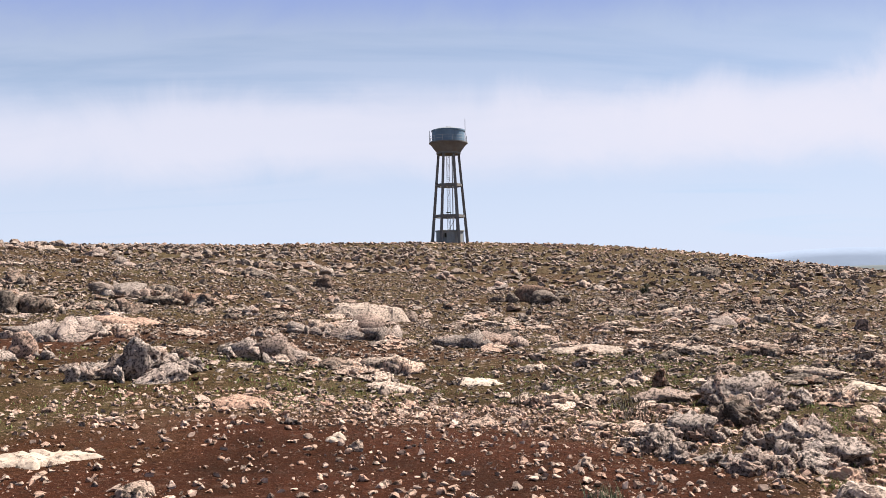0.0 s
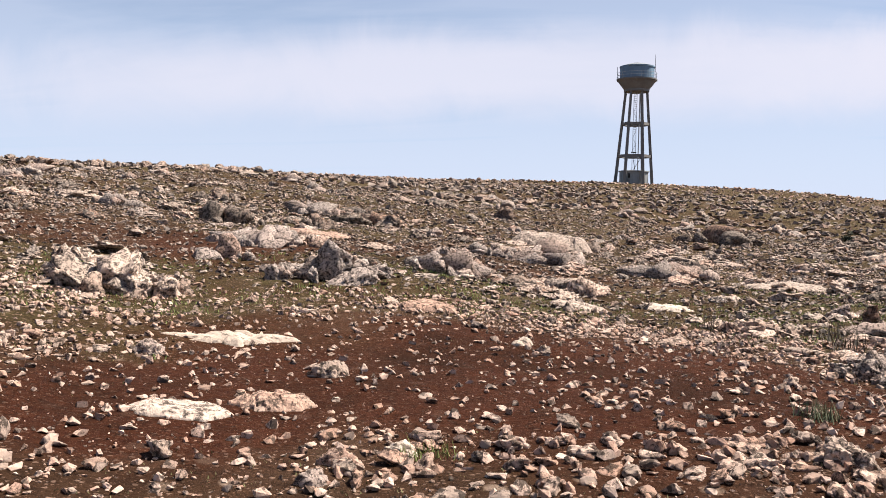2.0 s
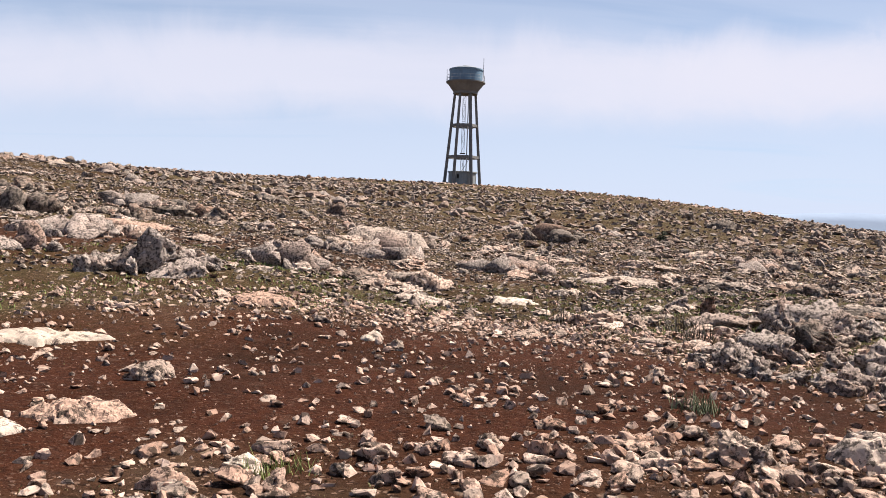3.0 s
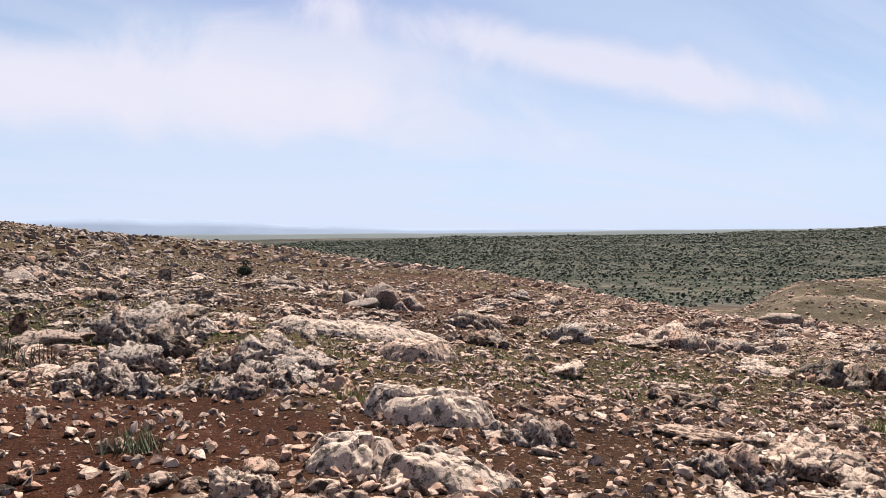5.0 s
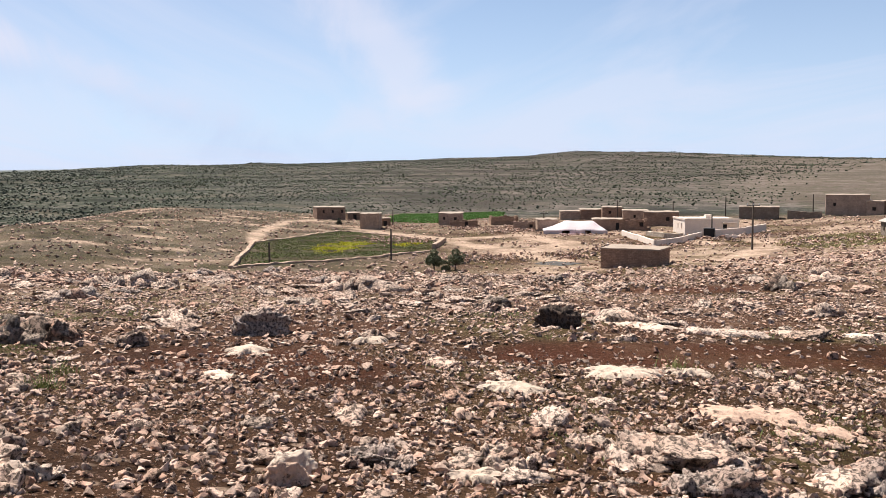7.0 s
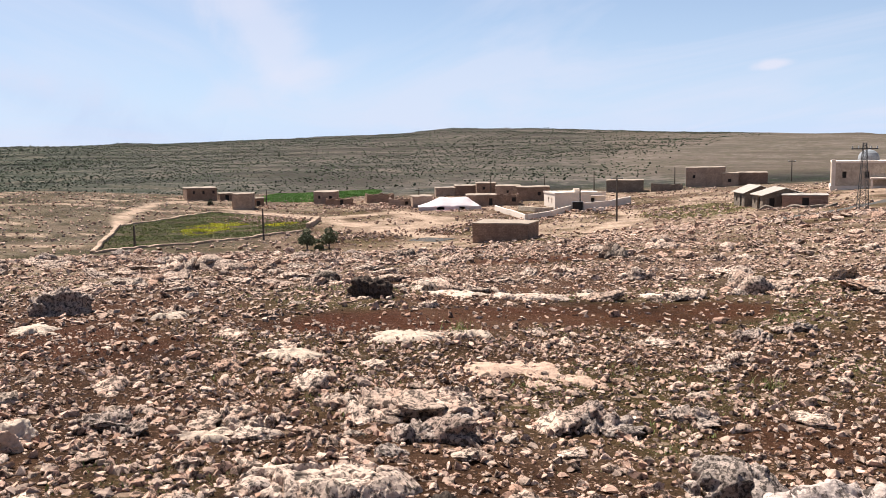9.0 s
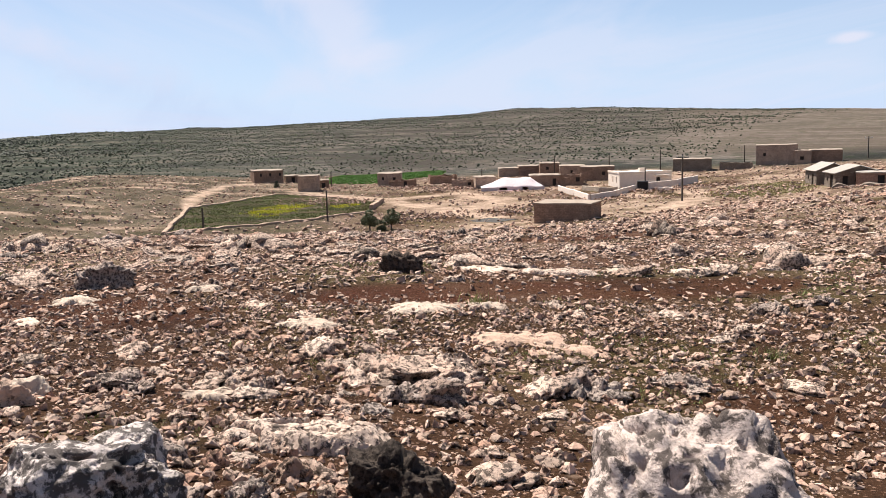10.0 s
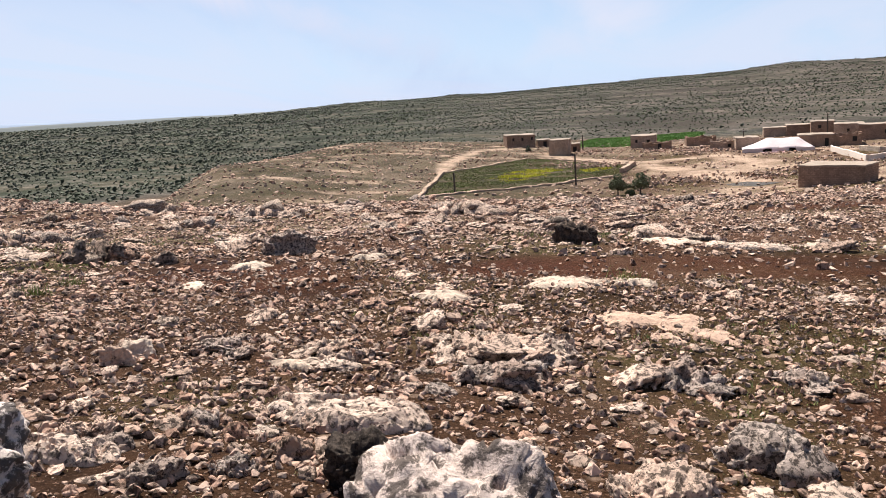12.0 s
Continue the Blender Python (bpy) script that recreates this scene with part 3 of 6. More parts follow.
def soil_share(x, y):
    """Red earth that shows between the stones."""
    s = 1 - ramp(oval(x, y, -1.0, 6.7, 3.6, 2.4, -12), .75, 1.1)
    s = np.maximum(s, 1 - ramp(oval(x, y, -2.6, 4.9, 1.1, 1.5, 10), .75, 1.1))
    s = np.maximum(s, 1 - ramp(oval(x, y, 9.5, -3.2, 1.1, 4.2, 8), .75, 1.1))
    s = np.maximum(s, .8 * (1 - ramp(oval(x, y, 8.3, 3.2, 1.0, 2.2, -15), .7, 1.1)))
    s = np.maximum(s, .7 * (1 - ramp(oval(x, y, -6.5, 12.5, 1.4, 3.0, 25), .7, 1.1)))
    s = np.maximum(s, .8 * (1 - ramp(oval(x, y, 24, -9, 2.5, 6, 10), .7, 1.1)))
    return np.clip(np.maximum(s, .40 * ramp(fbm(x * .33, y * .33, 51), .54, .66)), 0, 1)


def cover_colours(x, y, z):
    turn, r = bearing(x, y)
    soil = soil_share(x, y) * (1 - ramp(r, 70, 110))
    grass = ramp(fbm(x * .25, y * .25, 61), .40, .60) * (1 - .8 * soil)
    grass = np.maximum(grass, .75 * ramp(r, 13, 24) * ramp(turn, -45, -25) * (1 - soil))
    wood = np.maximum(wood_zone(x, y), ramp(r, 235, 300) * ramp(-turn, 20, 30))
    wood = np.maximum(wood, ramp(r, 196, 236) * ramp(-turn, 86, 94))
    knoll = knoll_zone(x, y)
    bare = np.zeros_like(x)
    for points, width in TRACKS:
        bare = np.maximum(bare, near_line(x, y, points, width) * (.55 + .45 * ramp(fbm(x / 3, y / 3, 75), .35, .6)))
    bare = np.maximum(bare, (.24 + .5 * ramp(fbm(x / 3.5, y / 3.5, 71), .42, .62)) * ramp(fbm(x / 14, y / 14, 73), .34, .56) * ramp(r, 70, 112) * (1 - ramp(r, 205, 250)) * (1 - wood) * (1 - knoll) * ramp(-turn, 50, 80))
    bare = np.maximum(bare, .42 * ramp(r, 10, 24) * (1 - ramp(r, 70, 100)) * ramp(-turn, 42, 62) * ramp(fbm(x / 1.8, y / 1.8, 77), .34, .62) * (1 - soil))
    ledge = (1 - ramp(np.abs(ledge_at(x, y) - .92), .025, .07)) * ramp(fbm(x / 5, y / 5, 83), .30, .46)
    bare = np.maximum(bare, .14 * knoll * ramp(fbm(x / 6, y / 6, 87), .40, .60))
    bare = np.maximum(bare, knoll * ledge * ramp(fbm(x / 15, y / 15, 81), .38, .54))
    shelf = z / 2.2 + 1.8 * fbm(x / 70, y / 70, 31, 3)
    bare = np.maximum(bare, .10 * wood * ramp(shelf - np.floor(shelf), .74, .84) * ramp(fbm(x / 40, y / 15, 85), .42, .55))
    meadow = 1 - ramp(oval(x, y, 130, -68, 15, 8, -30), .7, 1.1)
    bare, grass = bare * (1 - .8 * meadow), np.maximum(grass, meadow)
    in_field = inside(x, y, FIELD)
    brow = ramp(-turn, 109, 116) * ramp(r, 190, 240)
    wood = np.maximum(wood, .8 * brow)
    bare = np.maximum(bare, (.06 * ramp(-turn, 72, 104) + .10 * ramp(-turn, 109, 115)) * ramp(r, 250, 300))
    bare = np.where(in_field, 0, bare)
    grass = np.where(in_field, 1.0, grass)
    grass = grass * (1 - ramp(r, 225, 270))
    grass = np.maximum(grass, wood_zone(x, y) * ramp(turn, -96, -74))
    in_green = inside(x, y, GREEN_FIELD)
    grass = np.where(in_green, 1.0, np.maximum(grass, .55 * knoll))
    wood = np.maximum(wood, .45 * knoll)
    bare, wood, soil = np.where(in_green, 0, bare), np.where(in_green, 0, wood), np.where(in_field | in_green, 0, soil)
    return np.stack([soil, grass, np.clip(bare, 0, 1), wood], axis=-1)


def build_ground():
    turns = np.concatenate([np.linspace(-133, 45, 460), np.linspace(48, 224, 50)])
    radii = [0.25]
    while radii[-1] < 4700:
        r = radii[-1]
        radii.append(r + max(.07, r * (.030 if r < 30 else .020 if r < 100 else .0075 if r < 270 else .0105 if r < 1000 else .05)))
    radii = np.array(radii)
    a = np.radians(turns)
    x = HUB_X - radii[:, None] * np.sin(a)[None]
    y = HUB_Y + radii[:, None] * np.cos(a)[None]
    z = ground_height(x, y)
    colours = cover_colours(x, y, rough_height(x, y)).reshape(-1, 4)
    n, k = x.shape
    verts = np.stack([x, y, z], axis=-1).reshape(-1, 3)
    verts = np.vstack([verts, [[HUB_X, HUB_Y, ground_at(HUB_X, HUB_Y)]]])
    colours = np.vstack([colours, colours[:1]])
    i, j = np.meshgrid(np.arange(n - 1), np.arange(k), indexing="ij")
    jn = (j + 1) % k
    p, q, s, t = i * k + j, i * k + jn, (i + 1) * k + jn, (i + 1) * k + j
    tris = np.concatenate([np.stack([p, t, s], -1).reshape(-1, 3), np.stack([p, s, q], -1).reshape(-1, 3)])
    ring = np.arange(k)
    tris = np.vstack([tris, np.stack([np.full(k, n * k), ring, (ring + 1) % k], -1)])
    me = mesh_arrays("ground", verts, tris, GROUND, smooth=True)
    layer = me.color_attributes.new("cover", "FLOAT_COLOR", "POINT")
    layer.data.foreach_set("color", colours.astype(np.float32).ravel())
    return tagged(new("ground", me), "stony reddish-brown hillside with sparse grass and ledges", "ground", kind="structure")


build_ground()


def ribbon(name, points, width, mat, label, lift=.05):
    """A road laid over the ground."""
    pts = []
    for (ax, ay), (bx, by) in zip(points, points[1:]):
        n = max(2, int(math.hypot(bx - ax, by - ay) / 1.2))
        pts += [(ax + (bx - ax) * k / n, ay + (by - ay) * k / n) for k in range(n)]
    pts.append(points[-1])
    verts, faces = [], []
    for k, (x, y) in enumerate(pts):
        a, b = pts[max(k - 1, 0)], pts[min(k + 1, len(pts) - 1)]
        dx, dy = b[0] - a[0], b[1] - a[1]
        length = math.hypot(dx, dy)
        for s in np.linspace(-.5, .5, 7):
            w = width * (1 + .12 * math.sin(k * 1.7 + s))
            px, py = x - dy / length * s * w, y + dx / length * s * w
            verts.append((px, py, ground_at(px, py) + (lift if abs(s) < .49 else -.05)))
        if k:
            for c in range(6):
                q = (k - 1) * 7 + c
                faces.append((q, q + 1, q + 8, q + 7))
    return tagged(new(name, mesh_from(name, verts, faces, mat, True)), label, "road", kind="structure")


ribbon("road", ROAD, 4.6, ASPHALT, "short stretch of worn grey asphalt road", .06)
ribbon("road", ROAD_TOP, 2.2, ASPHALT, "narrow worn grey asphalt lane along the slope", .06)


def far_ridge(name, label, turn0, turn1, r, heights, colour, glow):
    """A distant line of hills; its haze is painted in as pale colour and a faint glow."""
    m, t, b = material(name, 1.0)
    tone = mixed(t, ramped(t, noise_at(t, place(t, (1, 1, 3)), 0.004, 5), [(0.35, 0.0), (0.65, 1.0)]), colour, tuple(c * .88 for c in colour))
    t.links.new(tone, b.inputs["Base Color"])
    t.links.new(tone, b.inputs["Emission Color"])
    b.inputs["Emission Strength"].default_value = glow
    verts, faces = [], []
    n = 160
    for k in range(n):
        f = k / (n - 1)
        turn = radians(turn0 + (turn1 - turn0) * f)
        g = f * (len(heights) - 1)
        i = min(int(g), len(heights) - 2)
        s = g - i
        s = s * s * (3 - 2 * s)
        top = heights[i] * (1 - s) + heights[i + 1] * s + 5 * noise.noise((f * 14, r * .01, 0)) + 2.5 * noise.noise((f * 50, r * .01, 2))
        for d, z in ((0, -60), (120, top * .6), (260, top), (500, -60)):
            verts.append((-(r + d) * math.sin(turn), (r + d) * math.cos(turn), z))
        if k:
            q = (k - 1) * 4
            faces += [(q + c, q + 4 + c, q + 5 + c, q + 1 + c) for c in range(3)]
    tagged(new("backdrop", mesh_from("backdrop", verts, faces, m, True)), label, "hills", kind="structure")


far_ridge("far_haze_painted_hills", "distant mountains on the horizon, haze painted in as blue", 20, -64, 4100, (40, 40, 40, 50, 60, 85, 106, 88, 58, 40, 32, 28, 24), (0.19, 0.225, 0.29), 0.20)
far_ridge("middle_haze_painted_hills", "low grey-green plain on the horizon, haze painted in", 10, -135, 2300, (6, 10, 14, 12, 10, 9, 10, 12, 14, 22, 26, 22, 18, 14), (0.12, 0.13, 0.13), 0.10)


# ---- water tower ----
def water_tower(x, y):
    z = ground_at(x, y) - .15
    tower = thing("water_tower", x, y, z, 0, "tall concrete water tower with a faded blue tank on six legs", "water tower")

    def leg_at(k, h):
        a, r = radians(3 + 60 * k), 2.85 - (2.85 - 1.62) * h / 14.7
        return (r * math.cos(a), r * math.sin(a), h)

    for k in range(6):
        part("leg", bar(leg_at(k, -.4), leg_at(k, 14.9), .48, .48, .38), CONCRETE, tower)
        for h in (4.5, 9.5):
            part("ring_beam", bar(leg_at(k, h), leg_at(k + 1, h), .36, .42), CONCRETE, tower)
    part("top_ring", lathe([(1.35, 14.5), (1.95, 14.5), (1.95, 15.0), (1.35, 15.0)], 24), CONCRETE, tower)
    part("bowl", lathe([(1.75, 14.75), (1.9, 14.8), (2.35, 15.4), (2.75, 15.95), (3.0, 16.2), (3.12, 16.25), (3.12, 16.45), (2.6, 16.5), (.2, 16.5)], 40), CONCRETE, tower, "stained conical concrete tank floor")
    part("tank", lathe([(2.64, 16.4), (2.64, 18.2), (2.72, 18.22), (2.72, 18.42), (2.5, 18.45)], 40), TANKBLUE, tower, "faded blue painted tank wall")
    part("dome", lathe([(2.6, 18.4), (2.0, 18.66), (1.3, 18.84), (.7, 18.92), (.62, 19.0), (.1, 19.06)], 32), TANKROOF, tower, "shallow pale domed tank roof")
    for k in range(12):
        a = radians(15 + 30 * k)
        part("rail_post", bar((3.05 * math.cos(a), 3.05 * math.sin(a), 16.4), (3.05 * math.cos(a), 3.05 * math.sin(a), 17.35), .05), PAINTED_STEEL, tower)
    for h in (16.9, 17.35):
        bm = bmesh.new()
        for k in range(24):
            a, b = 2 * math.pi * k / 24, 2 * math.pi * (k + 1) / 24
            beam(bm, (3.05 * math.cos(a), 3.05 * math.sin(a), h), (3.05 * math.cos(b), 3.05 * math.sin(b), h), .04)
        part("handrail", bm, PAINTED_STEEL, tower)
    part("mast", bar((2.75, -.3, 16.4), (2.75, -.3, 20.2), .07), STEEL, tower, "thin steel antenna mast")
    part("mast", bar((-3.02, -.2, 16.4), (-3.02, -.2, 18.4), .06), STEEL, tower, "thin steel antenna mast")
    pump = part("pump_room", lathe([(2.2, -.3), (2.2, 2.05), (2.36, 2.05), (2.36, 2.2), (2.0, 2.25), (.3, 2.3)], 32), CONCRETE_PALE, tower, "round grey concrete valve room")
    part("window", boxed((-.75, -.45, -2.22, -2.0, 1.05, 1.75)), DARK_FILL, pump, "small window, a dark block for the shade inside")
    ladder = bmesh.new()
    for s in (-.24, .24):
        beam(ladder, (s - .1, 0, 2.2), (s - .1, 0, 15), .06)
    for k in range(42):
        beam(ladder, (-.34, 0, 2.4 + .3 * k), (.14, 0, 2.4 + .3 * k), .04)
    for k in range(10):
        beam(ladder, (-.34 if k % 2 else .14, -.12, 4.4 + k), (.14 if k % 2 else -.34, -.12, 5.4 + k), .05)
    part("ladder", ladder, PAINTED_STEEL, tower, "white painted steel access ladder")
    part("pipe", bar((.55, .3, 2.0), (.55, .3, 15), .16), PAINTED_STEEL, tower, "white water pipe")
    brace = bmesh.new()
    beam(brace, (-.2, -.2, 2.2), (1.1, -.3, 4.4), .06)
    beam(brace, (-.2, -.2, 4.3), (.2, -.2, 2.2), .06)
    part("brace", brace, STEEL, tower)
    part("landing", boxed((-.5, .3, -.35, .3, 5.05, 5.2)), STEEL, tower)


water_tower(-5.65, 139.5)


# ---- village ----
def wall_panel(bm, m, length, height, thick, holes=(), ragged=0.0, seed=0):
    """An upright wall along local x, with openings (x0, x1, z0, z1) through it."""
    rng = random.Random(seed)
    xs = sorted({0.0, length, *[h[0] for h in holes], *[h[1] for h in holes], *([length * k / 9 for k in range(1, 9)] if ragged else [])})
    zs = sorted({-1.0, height, *[h[2] for h in holes], *[h[3] for h in holes]})
    for a, b in zip(xs, xs[1:]):
        drop = rng.uniform(0, ragged) if ragged else 0
        for c, d in zip(zs, zs[1:]):
            mx, mz = (a + b) / 2, (c + d) / 2
            if any(h[0] < mx < h[1] and h[2] < mz < h[3] for h in holes):
                continue
            top = d - drop if d == height else d
            if top <= c + .02:
                continue
            for v in box(bm, a, b, 0, thick, c, top):
                v.co = m @ v.co


def stone_house(x, y, turn, width, depth, height, wall_mat, label, openings=(), side_openings=(), left_openings=(), roof="flat", ragged=0.0, roof_mat=None, z=None, category="house", group="village houses", squat=1.0, rise=1.1):
    """A house with its front along local x from its left front corner; turn: the front's direction."""
    c, s = math.cos(radians(turn)), math.sin(radians(turn))
    spots = [(x, y), (x + c * width, y + s * width), (x - s * depth, y + c * depth)]
    base = min(ground_at(*p) for p in spots) if z is None else z
    height = height * squat + (ground_at(x, y) - base)
    house = thing("house" if category == "house" else category.replace(" ", "_"), x, y, base, turn, label, category, group)
    bm = bmesh.new()
    thick = .45
    seed = int(abs(x * 7 + y * 13))
    wall_panel(bm, Matrix(), width, height, thick, openings, ragged, seed)
    wall_panel(bm, Matrix.Translation((0, depth - thick, 0)), width, height, thick, (), ragged, seed + 1)
    turned = Matrix.Rotation(radians(90), 4, "Z")
    wall_panel(bm, Matrix.Translation((thick, thick, 0)) @ turned, depth - 2 * thick, height, thick, left_openings, ragged, seed + 2)
    wall_panel(bm, Matrix.Translation((width, thick, 0)) @ turned, depth - 2 * thick, height, thick, side_openings, ragged, seed + 3)
    part("wall", bm, wall_mat, house)
    for a, b, c0, c1 in openings:
        part("window" if c0 > .3 else "door", boxed((a, b, .22, .30, c0, c1)), DARK_FILL, house, "dark pane for the shade inside an unglazed opening")
        if c0 > .3:
            part("lintel", boxed((a - .12, b + .12, -.03, .2, c1 - .0, c1 + .14)), wall_mat, house)
    for a, b, c0, c1 in side_openings:
        part("window", boxed((width - .3, width - .22, thick + a, thick + b, c0, c1)), DARK_FILL, house, "dark pane for the shade inside an unglazed opening")
    for a, b, c0, c1 in left_openings:
        part("window", boxed((.22, .30, thick + a, thick + b, c0, c1)), DARK_FILL, house, "dark pane for the shade inside an unglazed opening")
    if roof == "flat":
        n = 7
        verts, faces = [], []
        for lift, grow in ((0, .06), (.16, .08), (.22, -.15)):
            for j in range(n + 1):
                for i in range(n + 1):
                    verts.append((-grow + (width + 2 * grow) * i / n, -grow + (depth + 2 * grow) * j / n, height + lift + (.16 * noise.noise((i * 1.7 + x, j * 1.7 + y, 0)) if lift > .1 else 0)))
        m = (n + 1) ** 2
        for j in range(n):
            for i in range(n):
                q = j * (n + 1) + i
                faces.append((q, q + n + 1, q + n + 2, q + 1))
                faces.append((q + 2 * m, q + 1 + 2 * m, q + n + 2 + 2 * m, q + n + 1 + 2 * m))
        rim = [i for i in range(n + 1)] + [(n + 1) * j + n for j in range(1, n + 1)] + [n * (n + 1) + i for i in range(n - 1, -1, -1)] + [(n + 1) * j for j in range(n - 1, 0, -1)]
        for lo, hi in ((0, m), (m, 2 * m)):
            for a, b in zip(rim, rim[1:] + rim[:1]):
                faces.append((a + lo, b + lo, b + hi, a + hi))
        ob = new("roof", mesh_from("roof", verts, faces, roof_mat or MUDROOF))
        ob.parent = house
    elif roof == "gable":
        over = .35
        for x0, x1 in ((-over, width / 2), (width + over, width / 2)):
            bm = bmesh.new()
            n = 22
            low, high = [], []
            for k in range(n + 1):
                yy = -over + (depth + 2 * over) * k / n
                wave = .035 * (1 if k % 2 else -1)
                low.append([bm.verts.new((x0, yy, height - .12 + wave)), bm.verts.new((x1, yy, height + rise + wave))])
                high.append([bm.verts.new((x0, yy, height - .04 + wave)), bm.verts.new((x1, yy, height + rise + .08 + wave))])
            for k in range(n):
                bm.faces.new((high[k][0], high[k][1], high[k + 1][1], high[k + 1][0]))
                bm.faces.new((low[k][0], low[k + 1][0], low[k + 1][1], low[k][1]))
                bm.faces.new((low[k][0], high[k][0], high[k + 1][0], low[k + 1][0]))
            for k in (0, n):
                bm.faces.new((low[k][0], low[k][1], high[k][1], high[k][0]))
            bmesh.ops.recalc_face_normals(bm, faces=bm.faces[:])
            part("roof_slope", bm, roof_mat or SHEET, house, "pale corrugated sheet roof")
        for gy in (.02, depth - .32):
            bm = bmesh.new()
            v = [bm.verts.new(q) for q in ((0, gy, height), (width, gy, height), (width / 2, gy, height + rise - .06), (0, gy + .3, height), (width, gy + .3, height), (width / 2, gy + .3, height + rise - .06))]
            for f in ((0, 1, 2), (3, 5, 4), (0, 3, 4, 1), (1, 4, 5, 2), (2, 5, 3, 0)):
                bm.faces.new([v[k] for k in f])
            part("gable", bm, wall_mat, house)
    return house


W3 = ((1.3, 1.8, 1.7, 2.4), (3.4, 3.9, 1.7, 2.4), (5.6, 6.1, 1.7, 2.4))
stone_house(200.2, 18.3, -78, 6.6, 7.0, 3.1, WALL_BROWN, "brown two-storey stone house with three small windows", W3, squat=.84)
stone_house(203.5, 11.4, -80, 3.4, 4.0, 1.8, WALL_BROWN, "low brown stone annex with an earth roof", ((1.3, 2.1, 0, 1.4),), squat=.84)
stone_house(181.0, 7.8, -96, 4.0, 5.0, 3.1, WALL_TAN, "tall tan cube-shaped stone house with blank walls", ())
stone_house(188.0, 3.6, -88, 2.2, 3.0, 1.6, WALL_BROWN, "low brown stone shed beside a tan house", ((.6, 1.4, 0, 1.2),), category="shed")
stone_house(194.3, -9.4, -97, 5.4, 5.5, 3.0, WALL_TAN, "tan stone house with a flat earth roof", ((1.0, 1.5, 1.2, 1.9), (3.4, 4.1, 0, 1.8)), squat=.84)
stone_house(188.5, -11.6, -95, 6.0, 3.5, 1.5, WALL_BROWN, "low collapsed brown stone outbuilding", ((3.2, 3.9, 0, 1.2),), roof="none", ragged=.5, category="ruin")
stone_house(191.6, -21.0, -92, 6.1, 5.5, 2.4, WALL_BROWN, "roofless dark brown stone ruin", (), roof="none", ragged=.5, category="ruin", squat=.84)
stone_house(180.7, -24.4, -98, 5.6, 5.0, 1.8, WALL_TAN, "collapsed tan stone ruin beside heaps of rubble", ((3.4, 4.1, .4, 1.1),), roof="none", ragged=.6, category="ruin")
stone_house(175.8, -28.7, -94, 4.2, 5.0, 2.6, WALL_TAN, "blank tan stone house wall with flat roof", (), squat=.84)
stone_house(203.2, -38.9, -98, 5.0, 5.0, 2.3, WALL_TAN, "low tan stone house with a flat earth roof", (), squat=.84)
stone_house(201.9, -43.5, -98, 5.5, 5.0, 2.8, WALL_BROWN, "brown stone house with a flat earth roof", (), squat=.84)
stone_house(195.0, -47.0, -101, 4.5, 4.5, 3.9, WALL_BROWN, "taller brown stone house in the village row", ((1.4, 2.0, 1.9, 2.6),), squat=.84)
stone_house(189.2, -50.1, -104, 5.6, 5.5, 3.3, WALL_TAN, "tan stone house with a domed earth roof", ((2.4, 2.9, 1.2, 1.9),), squat=.84)
stone_house(181.0, -52.5, -106, 7.2, 5.5, 3.6, WALL_BROWN, "long brown stone house with one small window", ((4.6, 5.3, 1.3, 2.1),), squat=.84)
stone_house(173.6, -39.7, -100, 6.2, 5.5, 2.7, WALL_BROWN, "brown stone house with a flat roof", ((4.6, 5.3, .0, 1.7),), squat=.84)
stone_house(172.8, -45.6, -104, 5.0, 5.5, 2.9, WALL_BROWN, "half-collapsed brown stone house", ((3.4, 4.2, .8, 1.7),), roof="none", ragged=.9, category="ruin", squat=.84)
stone_house(107.0, -24.9, -122, 7.4, 5.2, 2.5, WALL_BROWN, "square brown stone barn with a partly fallen earth roof", (), category="barn")
stone_house(193.0, -78.2, -114, 8.6, 5.0, 2.7, WALL_GREY, "long low grey stone building with a flat roof", (), category="barn")
stone_house(189.2, -87.8, -115, 7.2, 4.0, 1.8, WALL_GREY, "roofless low grey stone enclosure", (), roof="none", ragged=.35, category="enclosure")
stone_house(194.8, -99.5, -117, 9.2, 7.0, 4.6, WALL_TAN, "large tan stone house with a flat roof", ((1.6, 2.2, 2.2, 2.9),))
stone_house(190.0, -106.6, -118, 3.6, 5.0, 3.1, WALL_TAN, "lower tan stone wing of a house", ((1.2, 2.0, 1.1, 1.9),))
stone_house(189.8, -110.2, -119, 7.0, 6.0, 2.9, WALL_BROWN, "brown stone house with a flat roof", ())
stone_house(127.2, -75.2, -103, 5.0, 5.6, 2.3, WALL_GREY, "small grey house with a pale sheet gable roof", ((2.0, 2.8, 0, 1.8),), left_openings=((1.0, 1.9, 0, 1.8), (3.2, 3.9, .9, 1.6)), roof="gable")
stone_house(118.2, -72.9, -103, 6.7, 4.8, 2.2, WALL_GREY, "grey house with an open porch and pale sheet gable roof", ((1.0, 1.8, 0, 1.8), (2.8, 3.4, 1.0, 1.6)), left_openings=((.7, 2.0, 0, 1.9), (2.8, 3.4, .9, 1.6)), roof="gable", rise=1.0)
stone_house(115.2, -74.2, -124, 6.3, 3.2, 1.95, WALL_RED, "flat-roofed reddish annex with a pale concrete roof slab", ((2.8, 3.7, 0, 1.7),), roof_mat=SHEET)


